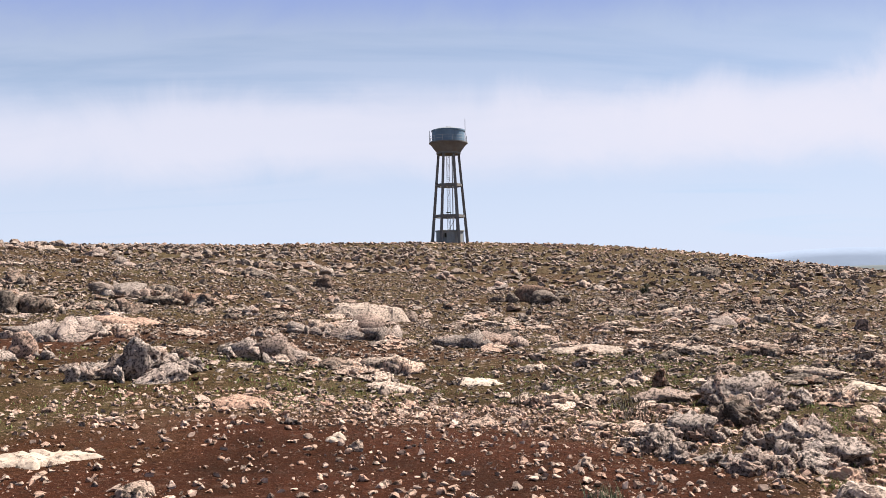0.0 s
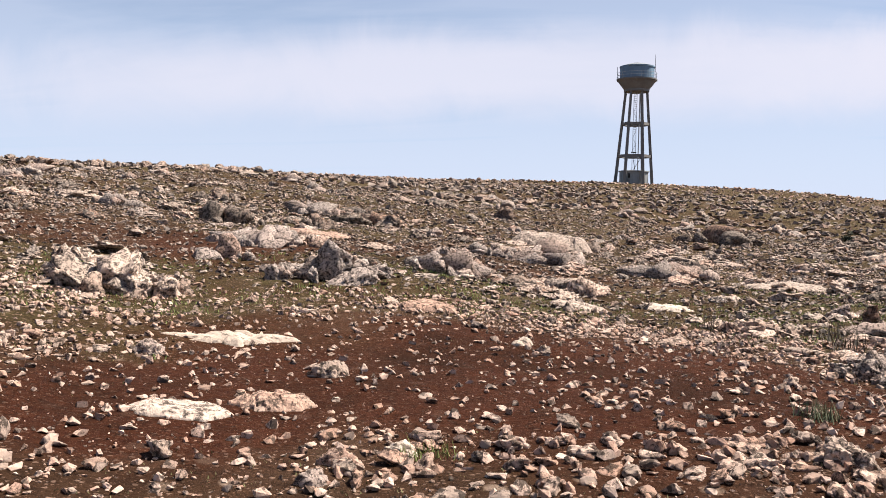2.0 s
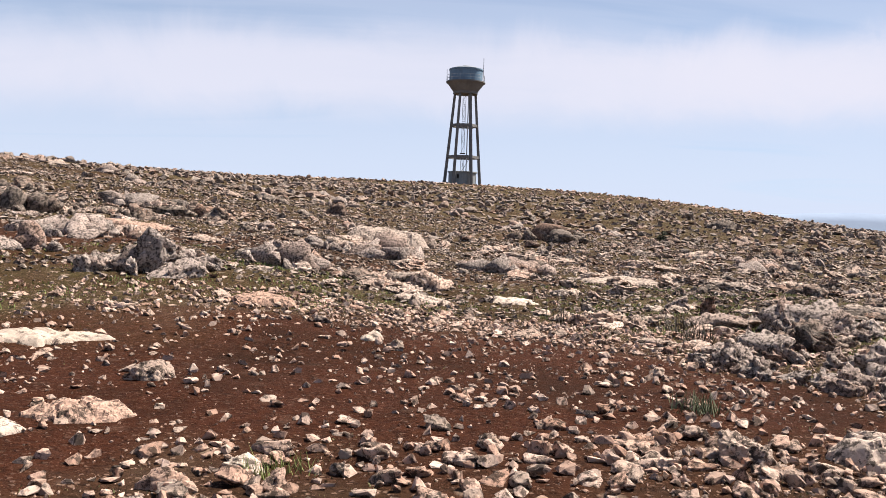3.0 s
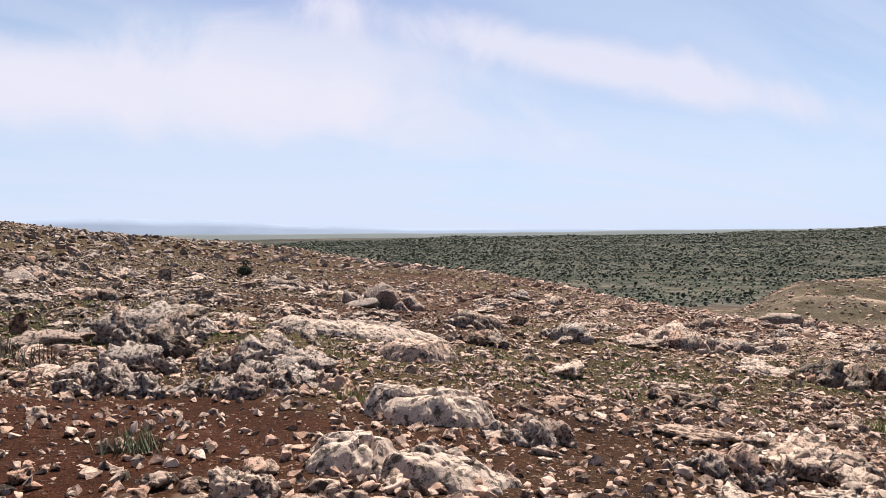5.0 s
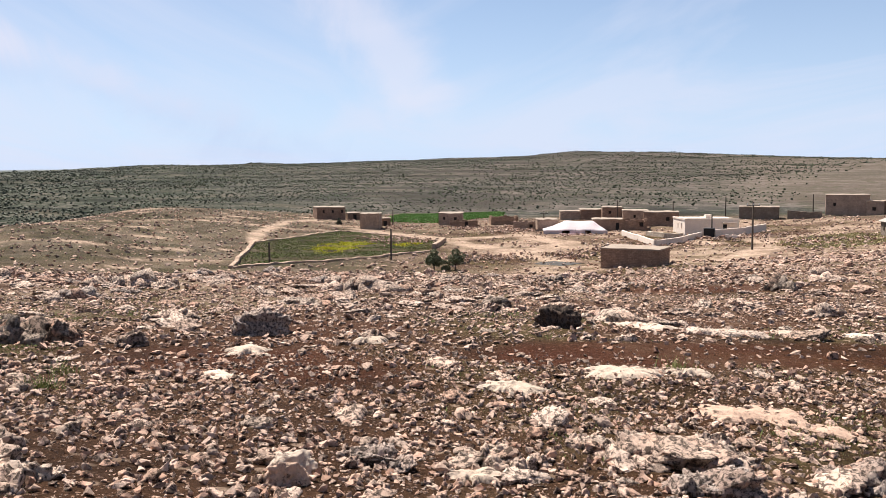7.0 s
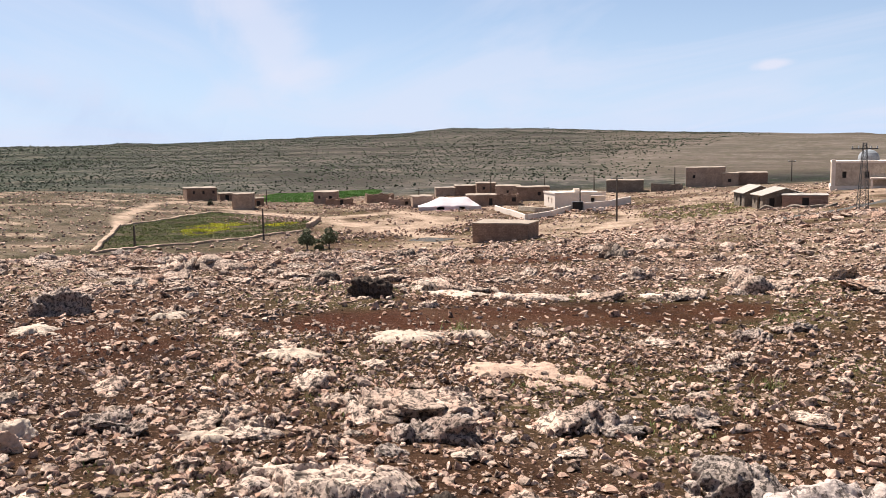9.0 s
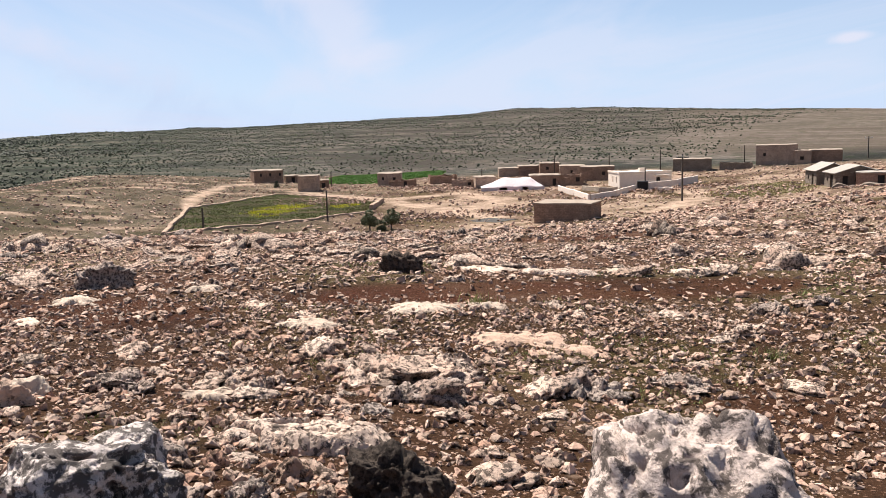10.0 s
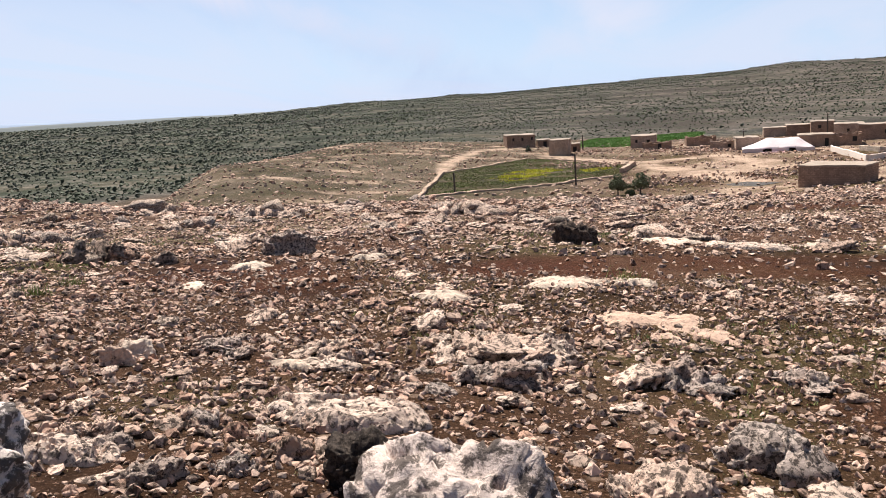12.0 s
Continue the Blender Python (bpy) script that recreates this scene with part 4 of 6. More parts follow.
# ---- white house and its yard ----
def white_house():
    house = stone_house(158.4, -53.6, -92, 10.2, 7.6, 2.75, PLASTER, "modern white plastered house with a flat concrete roof", ((7.2, 8.0, 1.0, 2.0),), left_openings=((1.4, 1.95, 1.0, 2.1), (3.7, 4.25, 1.0, 2.1)), roof_mat=PLASTER)
    for name_, span in (("parapet", (-.1, 10.3, -.12, .10, 2.85, 3.15)), ("parapet", (-.1, 10.3, 7.5, 7.72, 2.85, 3.15)), ("parapet", (-.12, .10, .1, 7.5, 2.85, 3.15))):
        part(name_, boxed(span), PLASTER, house)
    part("water_tank", boxed((5.2, 6.4, 4, 5, 2.95, 3.6)), PLASTER, house)
    part("canopy_slab", boxed((7.0, 9.6, -1.0, -.02, 2.3, 2.45)), PLASTER, house)


white_house()


def low_wall(points, height, thick, mat, label, name="yard_wall", lumpy=.08, step=1.1, category="wall", group="village walls"):
    """A free-standing wall that follows the ground, with an uneven top."""
    pts = []
    for (ax, ay), (bx, by) in zip(points, points[1:]):
        n = max(1, int(math.hypot(bx - ax, by - ay) / step))
        pts += [(ax + (bx - ax) * k / n, ay + (by - ay) * k / n) for k in range(n)]
    pts.append(points[-1])
    ox, oy = points[0]
    oz = ground_at(ox, oy)
    verts, faces = [], []
    for k, (x, y) in enumerate(pts):
        a, b = pts[max(k - 1, 0)], pts[min(k + 1, len(pts) - 1)]
        dx, dy = b[0] - a[0], b[1] - a[1]
        length = math.hypot(dx, dy)
        ux, uy = -dy / length, dx / length
        g = ground_at(x, y)
        top = g + height + lumpy * 2 * noise.noise((x * .9, y * .9, 3))
        for s, z in ((-.55, g - .5), (-.5, top - .06), (-.3, top), (.3, top + lumpy * noise.noise((x, y, 8))), (.5, top - .06), (.55, g - .5)):
            w = s * thick * (1 + .15 * noise.noise((x * 1.3, y * 1.3, s * 4)))
            verts.append((x + ux * w - ox, y + uy * w - oy, z - oz))
        if k:
            q = (k - 1) * 6
            faces += [(q + c, q + c + 1, q + c + 7, q + c + 6) for c in range(5)]
    faces += [tuple(range(5, -1, -1)), tuple(range(len(verts) - 6, len(verts)))]
    ob = new(name, mesh_from(name, verts, faces, mat))
    ob.location = (ox, oy, oz)
    return tagged(ob, label, category, group)


low_wall([(162.5, -42.8), (151.5, -43.0), (141.0, -42.4)], 1.0, .3, PLASTER, "long pale plastered yard wall", lumpy=.02)
low_wall([(141.0, -42.7), (144.1, -48.1), (153.3, -54.9)], 1.0, .3, PLASTER, "pale plastered yard wall leading to the gate", lumpy=.02)
low_wall([(160.5, -47.0), (155.0, -48.6), (153.2, -51.5)], .9, .3, WALL_PALE, "inner pale block wall of the yard", lumpy=.02)
low_wall([(152.2, -57.0), (155.0, -63.6), (161.6, -70.5)], 1.35, .3, PLASTER, "pale plastered wall rising beside the white house", lumpy=.02)


def block_stack(x, y, turn):
    t = thing("block_stack", x, y, ground_at(x, y), turn, "row of white concrete blocks stacked by the wall", "blocks")
    for k in range(4):
        part("block", boxed((k * .68, k * .68 + .64, 0, .5, -.15, .62 - .06 * (k % 2))), PLASTER, t)


block_stack(148.3, -57.3, -118)
low_wall([(112.0, 22.2), (143.2, 23.9)], .45, .6, WALL_TAN, "long pale dry-stone field wall", "field_wall")
low_wall([(112.0, 22.2), (121, 12), (132.0, .8), (139.0, -4.6)], .30, .5, WALL_TAN, "pale dry-stone wall below the flowering field", "field_wall")
low_wall([(142.2, -5.6), (156.0, -8.2)], .8, .7, WALL_TAN, "short broken end of a dry-stone field wall", "field_wall")
low_wall([(143.2, 23.9), (174.2, 11.6), (168, 2), (156.0, -8.2)], .22, .5, WALL_TAN, "low dry-stone wall behind the flowering field", "field_wall")
low_wall([(114.5, -70.2), (111.6, -74.0), (109.0, -79.0)], .35, .9, WALL_GREY, "low heaped stone wall before the grey houses", "field_wall", lumpy=.3, step=.6)


# Solid dark block added where the black gate stands between the yard walls.
def yard_gate():
    c = thing("yard_gate_block", 152.8, -55.1, ground_at(152.8, -55.1), -112, "dark square block standing for the black gate of the yard", "water tank")
    part("body", boxed((0, 1.9, 0, 1.8, -.3, 1.6)), DARK_FILL, c)
    part("rim", boxed((-.05, 1.95, -.05, 1.85, 1.6, 1.68)), STEEL, c)


yard_gate()


def mosque():
    x, y = 146.0, -104.5
    z = min(ground_at(x, y), ground_at(x - 6, y - 13)) - .2
    m = thing("mosque", x, y, z, -124, "pale stone village mosque with white trim and small dome", "mosque")
    bm = bmesh.new()
    holes = ((1.8, 2.5, 2.6, 3.8), (5.6, 6.4, 2.6, 3.8), (9.5, 10.3, 2.6, 3.8))
    wall_panel(bm, Matrix(), 13, 5.4, .5, holes)
    wall_panel(bm, Matrix.Translation((0, 10.5, 0)), 13, 5.4, .5)
    turned = Matrix.Rotation(radians(90), 4, "Z")
    wall_panel(bm, Matrix.Translation((.5, .5, 0)) @ turned, 10, 5.4, .5)
    wall_panel(bm, Matrix.Translation((13, .5, 0)) @ turned, 10, 5.4, .5)
    part("wall", bm, WALL_PALE, m)
    for a, b, c, d in holes:
        part("window", boxed((a, b, .25, .33, c, d)), DARK_FILL, m, "arched window, a dark pane for the shade inside")
    part("plinth", boxed((-.25, 13.25, -.25, 11.25, -1, 1.1)), PLASTER, m, "white plastered plinth")
    part("band", boxed((-.06, 13.06, -.06, 11.06, 5.4, 5.75)), PLASTER, m, "white plastered roof band")
    part("corner_pier", boxed((-.1, .6, -.1, .6, 1.1, 6.1)), PLASTER, m, "white plastered corner pier")
    part("porch", boxed((6.5, 13.2, -2.2, -.06, 2.4, 2.7), (6.6, 6.9, -2.1, -1.8, -1, 2.4), (12.8, 13.1, -2.1, -1.8, -1, 2.4)), PLASTER, m, "white flat-roofed porch")
    part("dome", lathe([(1.9, 5.7), (1.9, 6.2), (1.8, 6.7), (1.5, 7.2), (1.0, 7.6), (.4, 7.8), (.06, 7.85), (.05, 8.6)], 24), TANKROOF, m).location = (6.5, 5.5, 0)


mosque()


def tent():
    x, y = 169.5, -28.8
    z = ground_at(168.5, -35)
    t = thing("canopy_tent", x, y, z, -98, "long white festival tent with a sagging canvas roof", "tent")
    length, depth = 12.6, 7.0
    nx, ny = 26, 12
    verts, faces = [], []
    for i in range(nx + 1):
        u = i / nx
        end = min(1, u / .34, (1 - u) / .20)
        for j in range(ny + 1):
            v = j / ny * 2 - 1
            top = .62 + .07 * math.sin(u * 21) * abs(v) + 1.75 * end * (1 - abs(v) ** 1.15) * (1 + .04 * math.sin(u * 19)) + .10 * noise.noise((u * 9, v * 3, 0))
            verts.append((u * length, (j / ny) * depth, top))
        if i:
            q = (i - 1) * (ny + 1)
            faces += [(q + j, q + ny + 1 + j, q + ny + 2 + j, q + j + 1) for j in range(ny)]
    ob = new("canvas", mesh_from("canvas", verts, faces, CANVAS, True))
    ob.parent = t
    ob.modifiers.new("cloth", "SOLIDIFY").thickness = .04
    for a, b in ((0, 3.6), (5.2, 8.2), (9.4, 12.6)):
        part("side_cloth", boxed((a, b, -.02, .04, -.3, .66)), CANVAS, t, "white side cloth")
    part("carpet", boxed((3.4, 7.4, -1.5, -.05, -.3, .06)), CANVAS_PINK, t, "faded pink ground cloth")
    for k in range(5):
        part("pole", bar((.3 + 3 * k, .12, -.4), (.3 + 3 * k, .12, .85), .08), POLE_WOOD, t)


tent()


def utility_pole(x, y, height, arm=True, tilt=0.0):
    p = thing("utility_pole", x, y, ground_at(x, y) - .1, -100, "dark weathered wooden utility pole" + (" with a crossarm" if arm else ""), "utility pole", "utility poles")
    part("post", bar((0, 0, -.5), (tilt, 0, height), .26, .26, .18), POLE_WOOD, p)
    if arm:
        part("crossarm", boxed((-.9 + tilt, .9 + tilt, -.12, -.02, height - .55, height - .43)), STEEL, p)
        for s in (-.8, 0, .8):
            part("insulator", boxed((s - .05 + tilt, s + .05 + tilt, -.11, -.03, height - .43, height - .2)), PAINTED_STEEL, p)
    return p


for px, py, ph, arm in ((121.7, -50.8, 7.0, True), (203, -79, 5.0, False), (205.7, -102, 4.7, False), (194, -127.6, 5.4, True), (126.5, 1.5, 4.6, False), (179, -30.6, 4.0, True),
                        (179.6, -46.4, 5.9, False), (188.8, .9, 3.6, False), (152.8, -56.6, 4.2, False), (196, -63.8, 4.3, False), (117.6, 18, 3.0, False)):
    utility_pole(px, py, ph, arm)


def lattice_pylon(x, y):
    p = thing("lattice_pylon", x, y, ground_at(x, y), -110, "slim grey steel lattice power pylon", "pylon")
    h = 8.0

    def corner(k, z):
        w = .55 - .38 * z / h
        return ((-w, w, w, -w)[k % 4], (-w, -w, w, w)[k % 4], z)

    for k in range(4):
        part("leg", bar(corner(k, -.4), corner(k, h), .055), STEEL, p)
        bm = bmesh.new()
        for n in range(10):
            a, b = h * n / 10, h * (n + 1) / 10
            beam(bm, corner(k, a), corner(k + 1, b), .028)
            beam(bm, corner(k + 1, a), corner(k, b), .028)
        part("bracing", bm, STEEL, p)
    part("crossarm", boxed((-1.5, 1.5, -.06, .06, 7.2, 7.32)), STEEL, p)
    for s in (-1.4, -.7, .7, 1.4):
        part("insulator", boxed((s - .05, s + .05, -.05, .05, 7.32, 7.62)), PAINTED_STEEL, p)


lattice_pylon(91.1, -69.4)


# ---- rocks ----
def unit_ball(level):
    bm = bmesh.new()
    bmesh.ops.create_icosphere(bm, subdivisions=level, radius=1.0)
    bm.verts.ensure_lookup_table()
    v = np.array([q.co[:] for q in bm.verts])
    f = np.array([[q.index for q in face.verts] for face in bm.faces])
    bm.free()
    return v / np.linalg.norm(v, axis=1)[:, None], f


BALLS = {level: unit_ball(level) for level in (1, 2, 3, 4, 5, 6, 7)}


def chipped(rng, level, corners=12, rough=.10):
    """A broken angular stone: the hull of a few corners, its faces roughened from level 2 on."""
    p = rng.normal(size=(corners, 3))
    p *= (rng.uniform(.78, 1.12, corners) / np.linalg.norm(p, axis=1))[:, None]
    bm = bmesh.new()
    for q in p:
        bm.verts.new(q)
    spare = bmesh.ops.convex_hull(bm, input=bm.verts[:])
    bmesh.ops.delete(bm, geom=list({q for q in spare["geom_interior"] + spare["geom_unused"] if isinstance(q, bmesh.types.BMVert)}), context="VERTS")
    if level > 1:
        bmesh.ops.subdivide_edges(bm, edges=bm.edges[:], cuts=1 if level == 2 else 4, use_grid_fill=True)
        for _ in range(level - 1):
            bmesh.ops.smooth_vert(bm, verts=bm.verts[:], factor=.5, use_axis_x=True, use_axis_y=True, use_axis_z=True)
        off = Vector(rng.uniform(0, 50, 3))
        for q in bm.verts:
            way = q.co.normalized()
            bump = 1.9 * noise.noise(q.co * 1.7 + off) + 1.3 * noise.noise(q.co * 3.9 + off) + .8 * noise.noise(q.co * 8.0 + off)
            if level > 2:
                bump -= 1.6 * max(0, .36 - noise.voronoi(q.co * 2.6 + off)[0][0]) * 2.2
            q.co += way * rough * bump
    bmesh.ops.triangulate(bm, faces=bm.faces[:])
    bmesh.ops.recalc_face_normals(bm, faces=bm.faces[:])
    bm.verts.index_update()
    v = np.array([q.co[:] for q in bm.verts])
    f = np.array([[q.index for q in face.verts] for face in bm.faces])
    bm.free()
    return v, f


def cells(x, y, seed):
    """Scattered cells on the plan: distance to the nearest middle, gap to the next, a number 0 to 1 for the cell, and the tilt of its top."""
    ix, iy = np.floor(x), np.floor(y)
    first, second = np.full(np.shape(x), 9.0), np.full(np.shape(x), 9.0)
    mark, tilt = np.zeros(np.shape(x)), np.zeros(np.shape(x))
    for a in (-1, 0, 1):
        for b in (-1, 0, 1):
            px, py = ix + a, iy + b
            dx, dy = px + hashed(px, py, seed) - x, py + hashed(px, py, seed + 7) - y
            dist = np.hypot(dx, dy)
            nearer = dist < first
            second = np.where(nearer, first, np.minimum(second, dist))
            mark = np.where(nearer, hashed(px, py, seed + 13), mark)
            tilt = np.where(nearer, dx * (hashed(px, py, seed + 17) - .5) + dy * (hashed(px, py, seed + 19) - .5), tilt)
            first = np.where(nearer, dist, first)
    return first, second - first, mark, tilt


def cells_solid(p, seed):
    """The same in space, for an array of points."""
    i = np.floor(p)
    first = np.full(len(p), 9.0)
    mark = np.zeros(len(p))
    for a in (-1, 0, 1):
        for b in (-1, 0, 1):
            for c in (-1, 0, 1):
                q = i + (a, b, c)
                layer = q[:, 0] + 57 * q[:, 2]
                m = q + np.stack([hashed(layer, q[:, 1], seed), hashed(layer, q[:, 1], seed + 3), hashed(layer, q[:, 1], seed + 5)], -1)
                dist = np.linalg.norm(m - p, axis=1)
                mark = np.where(dist < first, hashed(layer, q[:, 1], seed + 9), mark)
                first = np.minimum(first, dist)
    return first, mark


def crag_mesh(name, seed, x, y, w, d, h, turn, mat, step=.025, block=.35, level_top=.0, pits=1.0):
    """An outcrop of karst that breaks through the ground: blocks parted by clefts, ragged, pitted, with steep sides."""
    reach = 1.25
    nu, nv = int(w * reach / step) + 2, int(d * reach / step) + 2
    u, v = np.meshgrid(np.linspace(-w * reach / 2, w * reach / 2, nu), np.linspace(-d * reach / 2, d * reach / 2, nv), indexing="ij")
    g = np.random.default_rng(seed)
    ju, jv = u + g.uniform(-.35, .35, u.shape) * step, v + g.uniform(-.35, .35, u.shape) * step
    ca, sa = math.cos(radians(turn)), math.sin(radians(turn))
    px, py = x + ju * ca - jv * sa, y + ju * sa + jv * ca
    size = math.sqrt(w * d)
    rho = np.hypot(2 * ju / w, 2 * jv / d) + 1.1 * (fbm(px * 1.6 / size + seed, py * 1.6 / size, seed + 1, 5) - .5)
    mask = ramp(1 - rho, -.04, .62 - .34 * level_top)
    edge = ramp(1 - rho, -.04, .10)
    wx, wy = px + .9 * block * (fbm(px / block * 1.6, py / block * 1.6, seed + 2) - .5), py + .9 * block * (fbm(px / block * 1.6 + 9, py / block * 1.6, seed + 3) - .5)
    _, gap, mark, tilt = cells(wx / block, wy / block, seed)
    _, gap2, mark2, tilt2 = cells(wx / block * 2.4 + 5, wy / block * 2.4, seed + 20)
    rough = 1 - .62 * level_top
    body = .30 + .46 * mark * rough + .24 * mark2 * rough + .40 * level_top + .9 * rough * tilt + .45 * rough * tilt2
    body = body - .30 * rough * (1 - ramp(gap, .0, .12)) - .14 * rough * (1 - ramp(gap2, .0, .16))
    grain = .030 * (fbm(px / .10, py / .10, seed + 4, 3) - .5) * min(1, 2.5 * h)
    crest = 1 - np.abs(2 * fbm(px / (block * .5), py / (block * .5), seed + 8, 3) - 1)
    hole, _, luck, _ = cells(wx / (block * .26), wy / (block * .26), seed + 6)
    rise = (.25 * edge + .75 * mask) * body + edge * rough * .22 * (crest - .72) + edge * grain / h
    rise = rise - pits * edge * .35 * np.maximum(0, .08 + .34 * luck - hole) * (luck > .5)
    rise = np.minimum(rise, 1.1) * h - .05 * (1 - edge) - .010
    z = ground_height(px, py) + rise
    tall = rise > -.03
    i, j = np.meshgrid(np.arange(nu - 1), np.arange(nv - 1), indexing="ij")
    p, q, r, t = i * nv + j, (i + 1) * nv + j, (i + 1) * nv + j + 1, i * nv + j + 1
    tris = np.concatenate([np.stack([p, q, r], -1).reshape(-1, 3), np.stack([p, r, t], -1).reshape(-1, 3)])
    tris = tris[tall.ravel()[tris].any(axis=1)]
    used = np.unique(tris)
    back = np.zeros(nu * nv, int)
    back[used] = np.arange(len(used))
    verts = np.stack([px, py, z], -1).reshape(-1, 3)[used] - (x, y, ground_at(x, y))
    return mesh_arrays(name, verts, back[tris], mat)


def crag(x, y, w, h, d=None, turn=0, kind="grey", label=None, step=None, block=None, level_top=.0, pits=1.0):
    crag_count[0] += 1
    r = math.hypot(x - HUB_X, y - HUB_Y)
    text, mat = {"grey": ("grey jagged limestone outcrop, cleft and dark with lichen", KARST),
                 "cream": ("cream limestone outcrop broken into ragged blocks", OUTCROP_ONE),
                 "pale": ("pale flat limestone slab with worn top and dark edges", SLABROCK),
                 "dark": ("dark limestone outcrop, lichen and shade in its colour, with sharp ridges", DARKROCK)}[kind]
    if level_top:
        ob = new("limestone_slab", crag_mesh("limestone_slab", 3000 + crag_count[0], x, y, w, d or w * .7, h * .72, turn, mat, step or min(max(.009, r * .0020), w / 18), block or min(.45, w * .38), level_top, pits))
        ob.location = (x, y, ground_at(x, y))
        return tagged(ob, label or text, "rock", "limestone outcrops")
    # a huddle of broken rocks, the largest in the middle
    g = np.random.default_rng(3000 + crag_count[0])
    z0 = ground_at(x, y)
    ob = thing("limestone_outcrop", x, y, z0, 0, label or text, "rock", "limestone outcrops")
    d = d or w * .7
    ca, sa = math.cos(radians(turn)), math.sin(radians(turn))
    near = r < 12
    n = int(g.integers(15, 21)) if near else int(g.integers(9, 14))
    for k in range(n):
        rho, a = (.08 if k < 2 else math.sqrt(g.uniform(.05, 1))) , g.uniform(0, 2 * math.pi)
        u, v = .5 * w * rho * math.cos(a), .5 * d * rho * math.sin(a)
        px, py = u * ca - v * sa, u * sa + v * ca
        size = w * (g.uniform(.42, .60) if k < 3 else g.uniform(.16, .40) * (1.1 - .45 * rho))
        tall = min(h * g.uniform(.75, 1.05) * (1 - .55 * rho * rho), size * .62)
        piece = new("rock", CRAG_ROCKS[kind][0 if near else 1][int(g.integers(0, 12))])
        piece.parent = ob
        piece.matrix_basis = pose(px, py, ground_at(x + px, y + py) - z0 + tall * .18, g.uniform(-14, 14), g.uniform(-14, 14), g.uniform(0, 360)) @ Matrix.Diagonal((size * .62, size * g.uniform(.42, .6), max(tall, .03), 1))
    return ob


CRAG_ROCKS = {kind: [[mesh_arrays("rock", *chipped(np.random.default_rng(2000 + 40 * level + k), level, 14, .20), mat, smooth=True) for k in range(12)] for level in (3, 2)]
              for kind, mat in (("grey", KARST), ("cream", OUTCROP_ONE), ("dark", DARKROCK), ("pale", SLABROCK))}
crag_count = [0]


def pitted_boulder(name, seed, w, d, h, mat, lump=.5, pit=.16, pit_scale=5.0, square=.72, hollow=None):
    """A rounded boulder whose smooth skin is eaten by round solution holes; its base lies at z = 0."""
    g = np.random.default_rng(seed)
    way, f = BALLS[7]
    at = np.abs(way) ** square * np.sign(way) * (w / 2, d / 2, h)
    out_way = way / (w / 2, d / 2, h)
    out_way /= np.linalg.norm(out_way, axis=1)[:, None]
    size = (w * d * h) ** (1 / 3)
    off = g.uniform(0, 40, 3)
    cuts = g.normal(size=(10, 3))
    cuts[:, 2] = np.abs(cuts[:, 2])
    cuts /= np.linalg.norm(cuts, axis=1)[:, None]
    dots = way @ cuts.T
    cut = np.min(np.where(dots > .05, g.uniform(.74, 1.0, 10)[None] / np.maximum(dots, .05), 9), axis=1)
    at *= (.35 + .65 * np.minimum(cut, 1.12))[:, None]
    p = at / size
    push = np.array([.30 * noise.noise(q) + .22 * noise.noise(q * 2.2) + .10 * noise.noise(q * 4.6) + .05 * noise.noise(q * 10) + .030 * noise.noise(q * 21) for q in (Vector(k) for k in p * 1.25 + off)]) * lump
    warp = np.array([noise.noise_vector(Vector(k)) for k in p * 3.5 + off]) * .12
    for scale, deep, least in ((1.0, 1.0, .50), (1.8, .80, .45), (3.6, .40, .35)):
        near, luck = cells_solid((p + warp) * pit_scale * scale + off, seed)
        wide = .10 + .34 * luck
        push -= pit * deep * np.where(luck > least, np.clip(1 - near / wide, 0, 1) ** .6 * wide / .48, 0)
    if hollow:
        for hx, hy, hz, hr, hd in hollow:
            push -= hd * np.exp(-(np.linalg.norm(at - (hx, hy, hz), axis=1) / hr) ** 2)
    at = at + out_way * (push * size)[:, None]
    return mesh_arrays(name, at, f, mat, smooth=True)


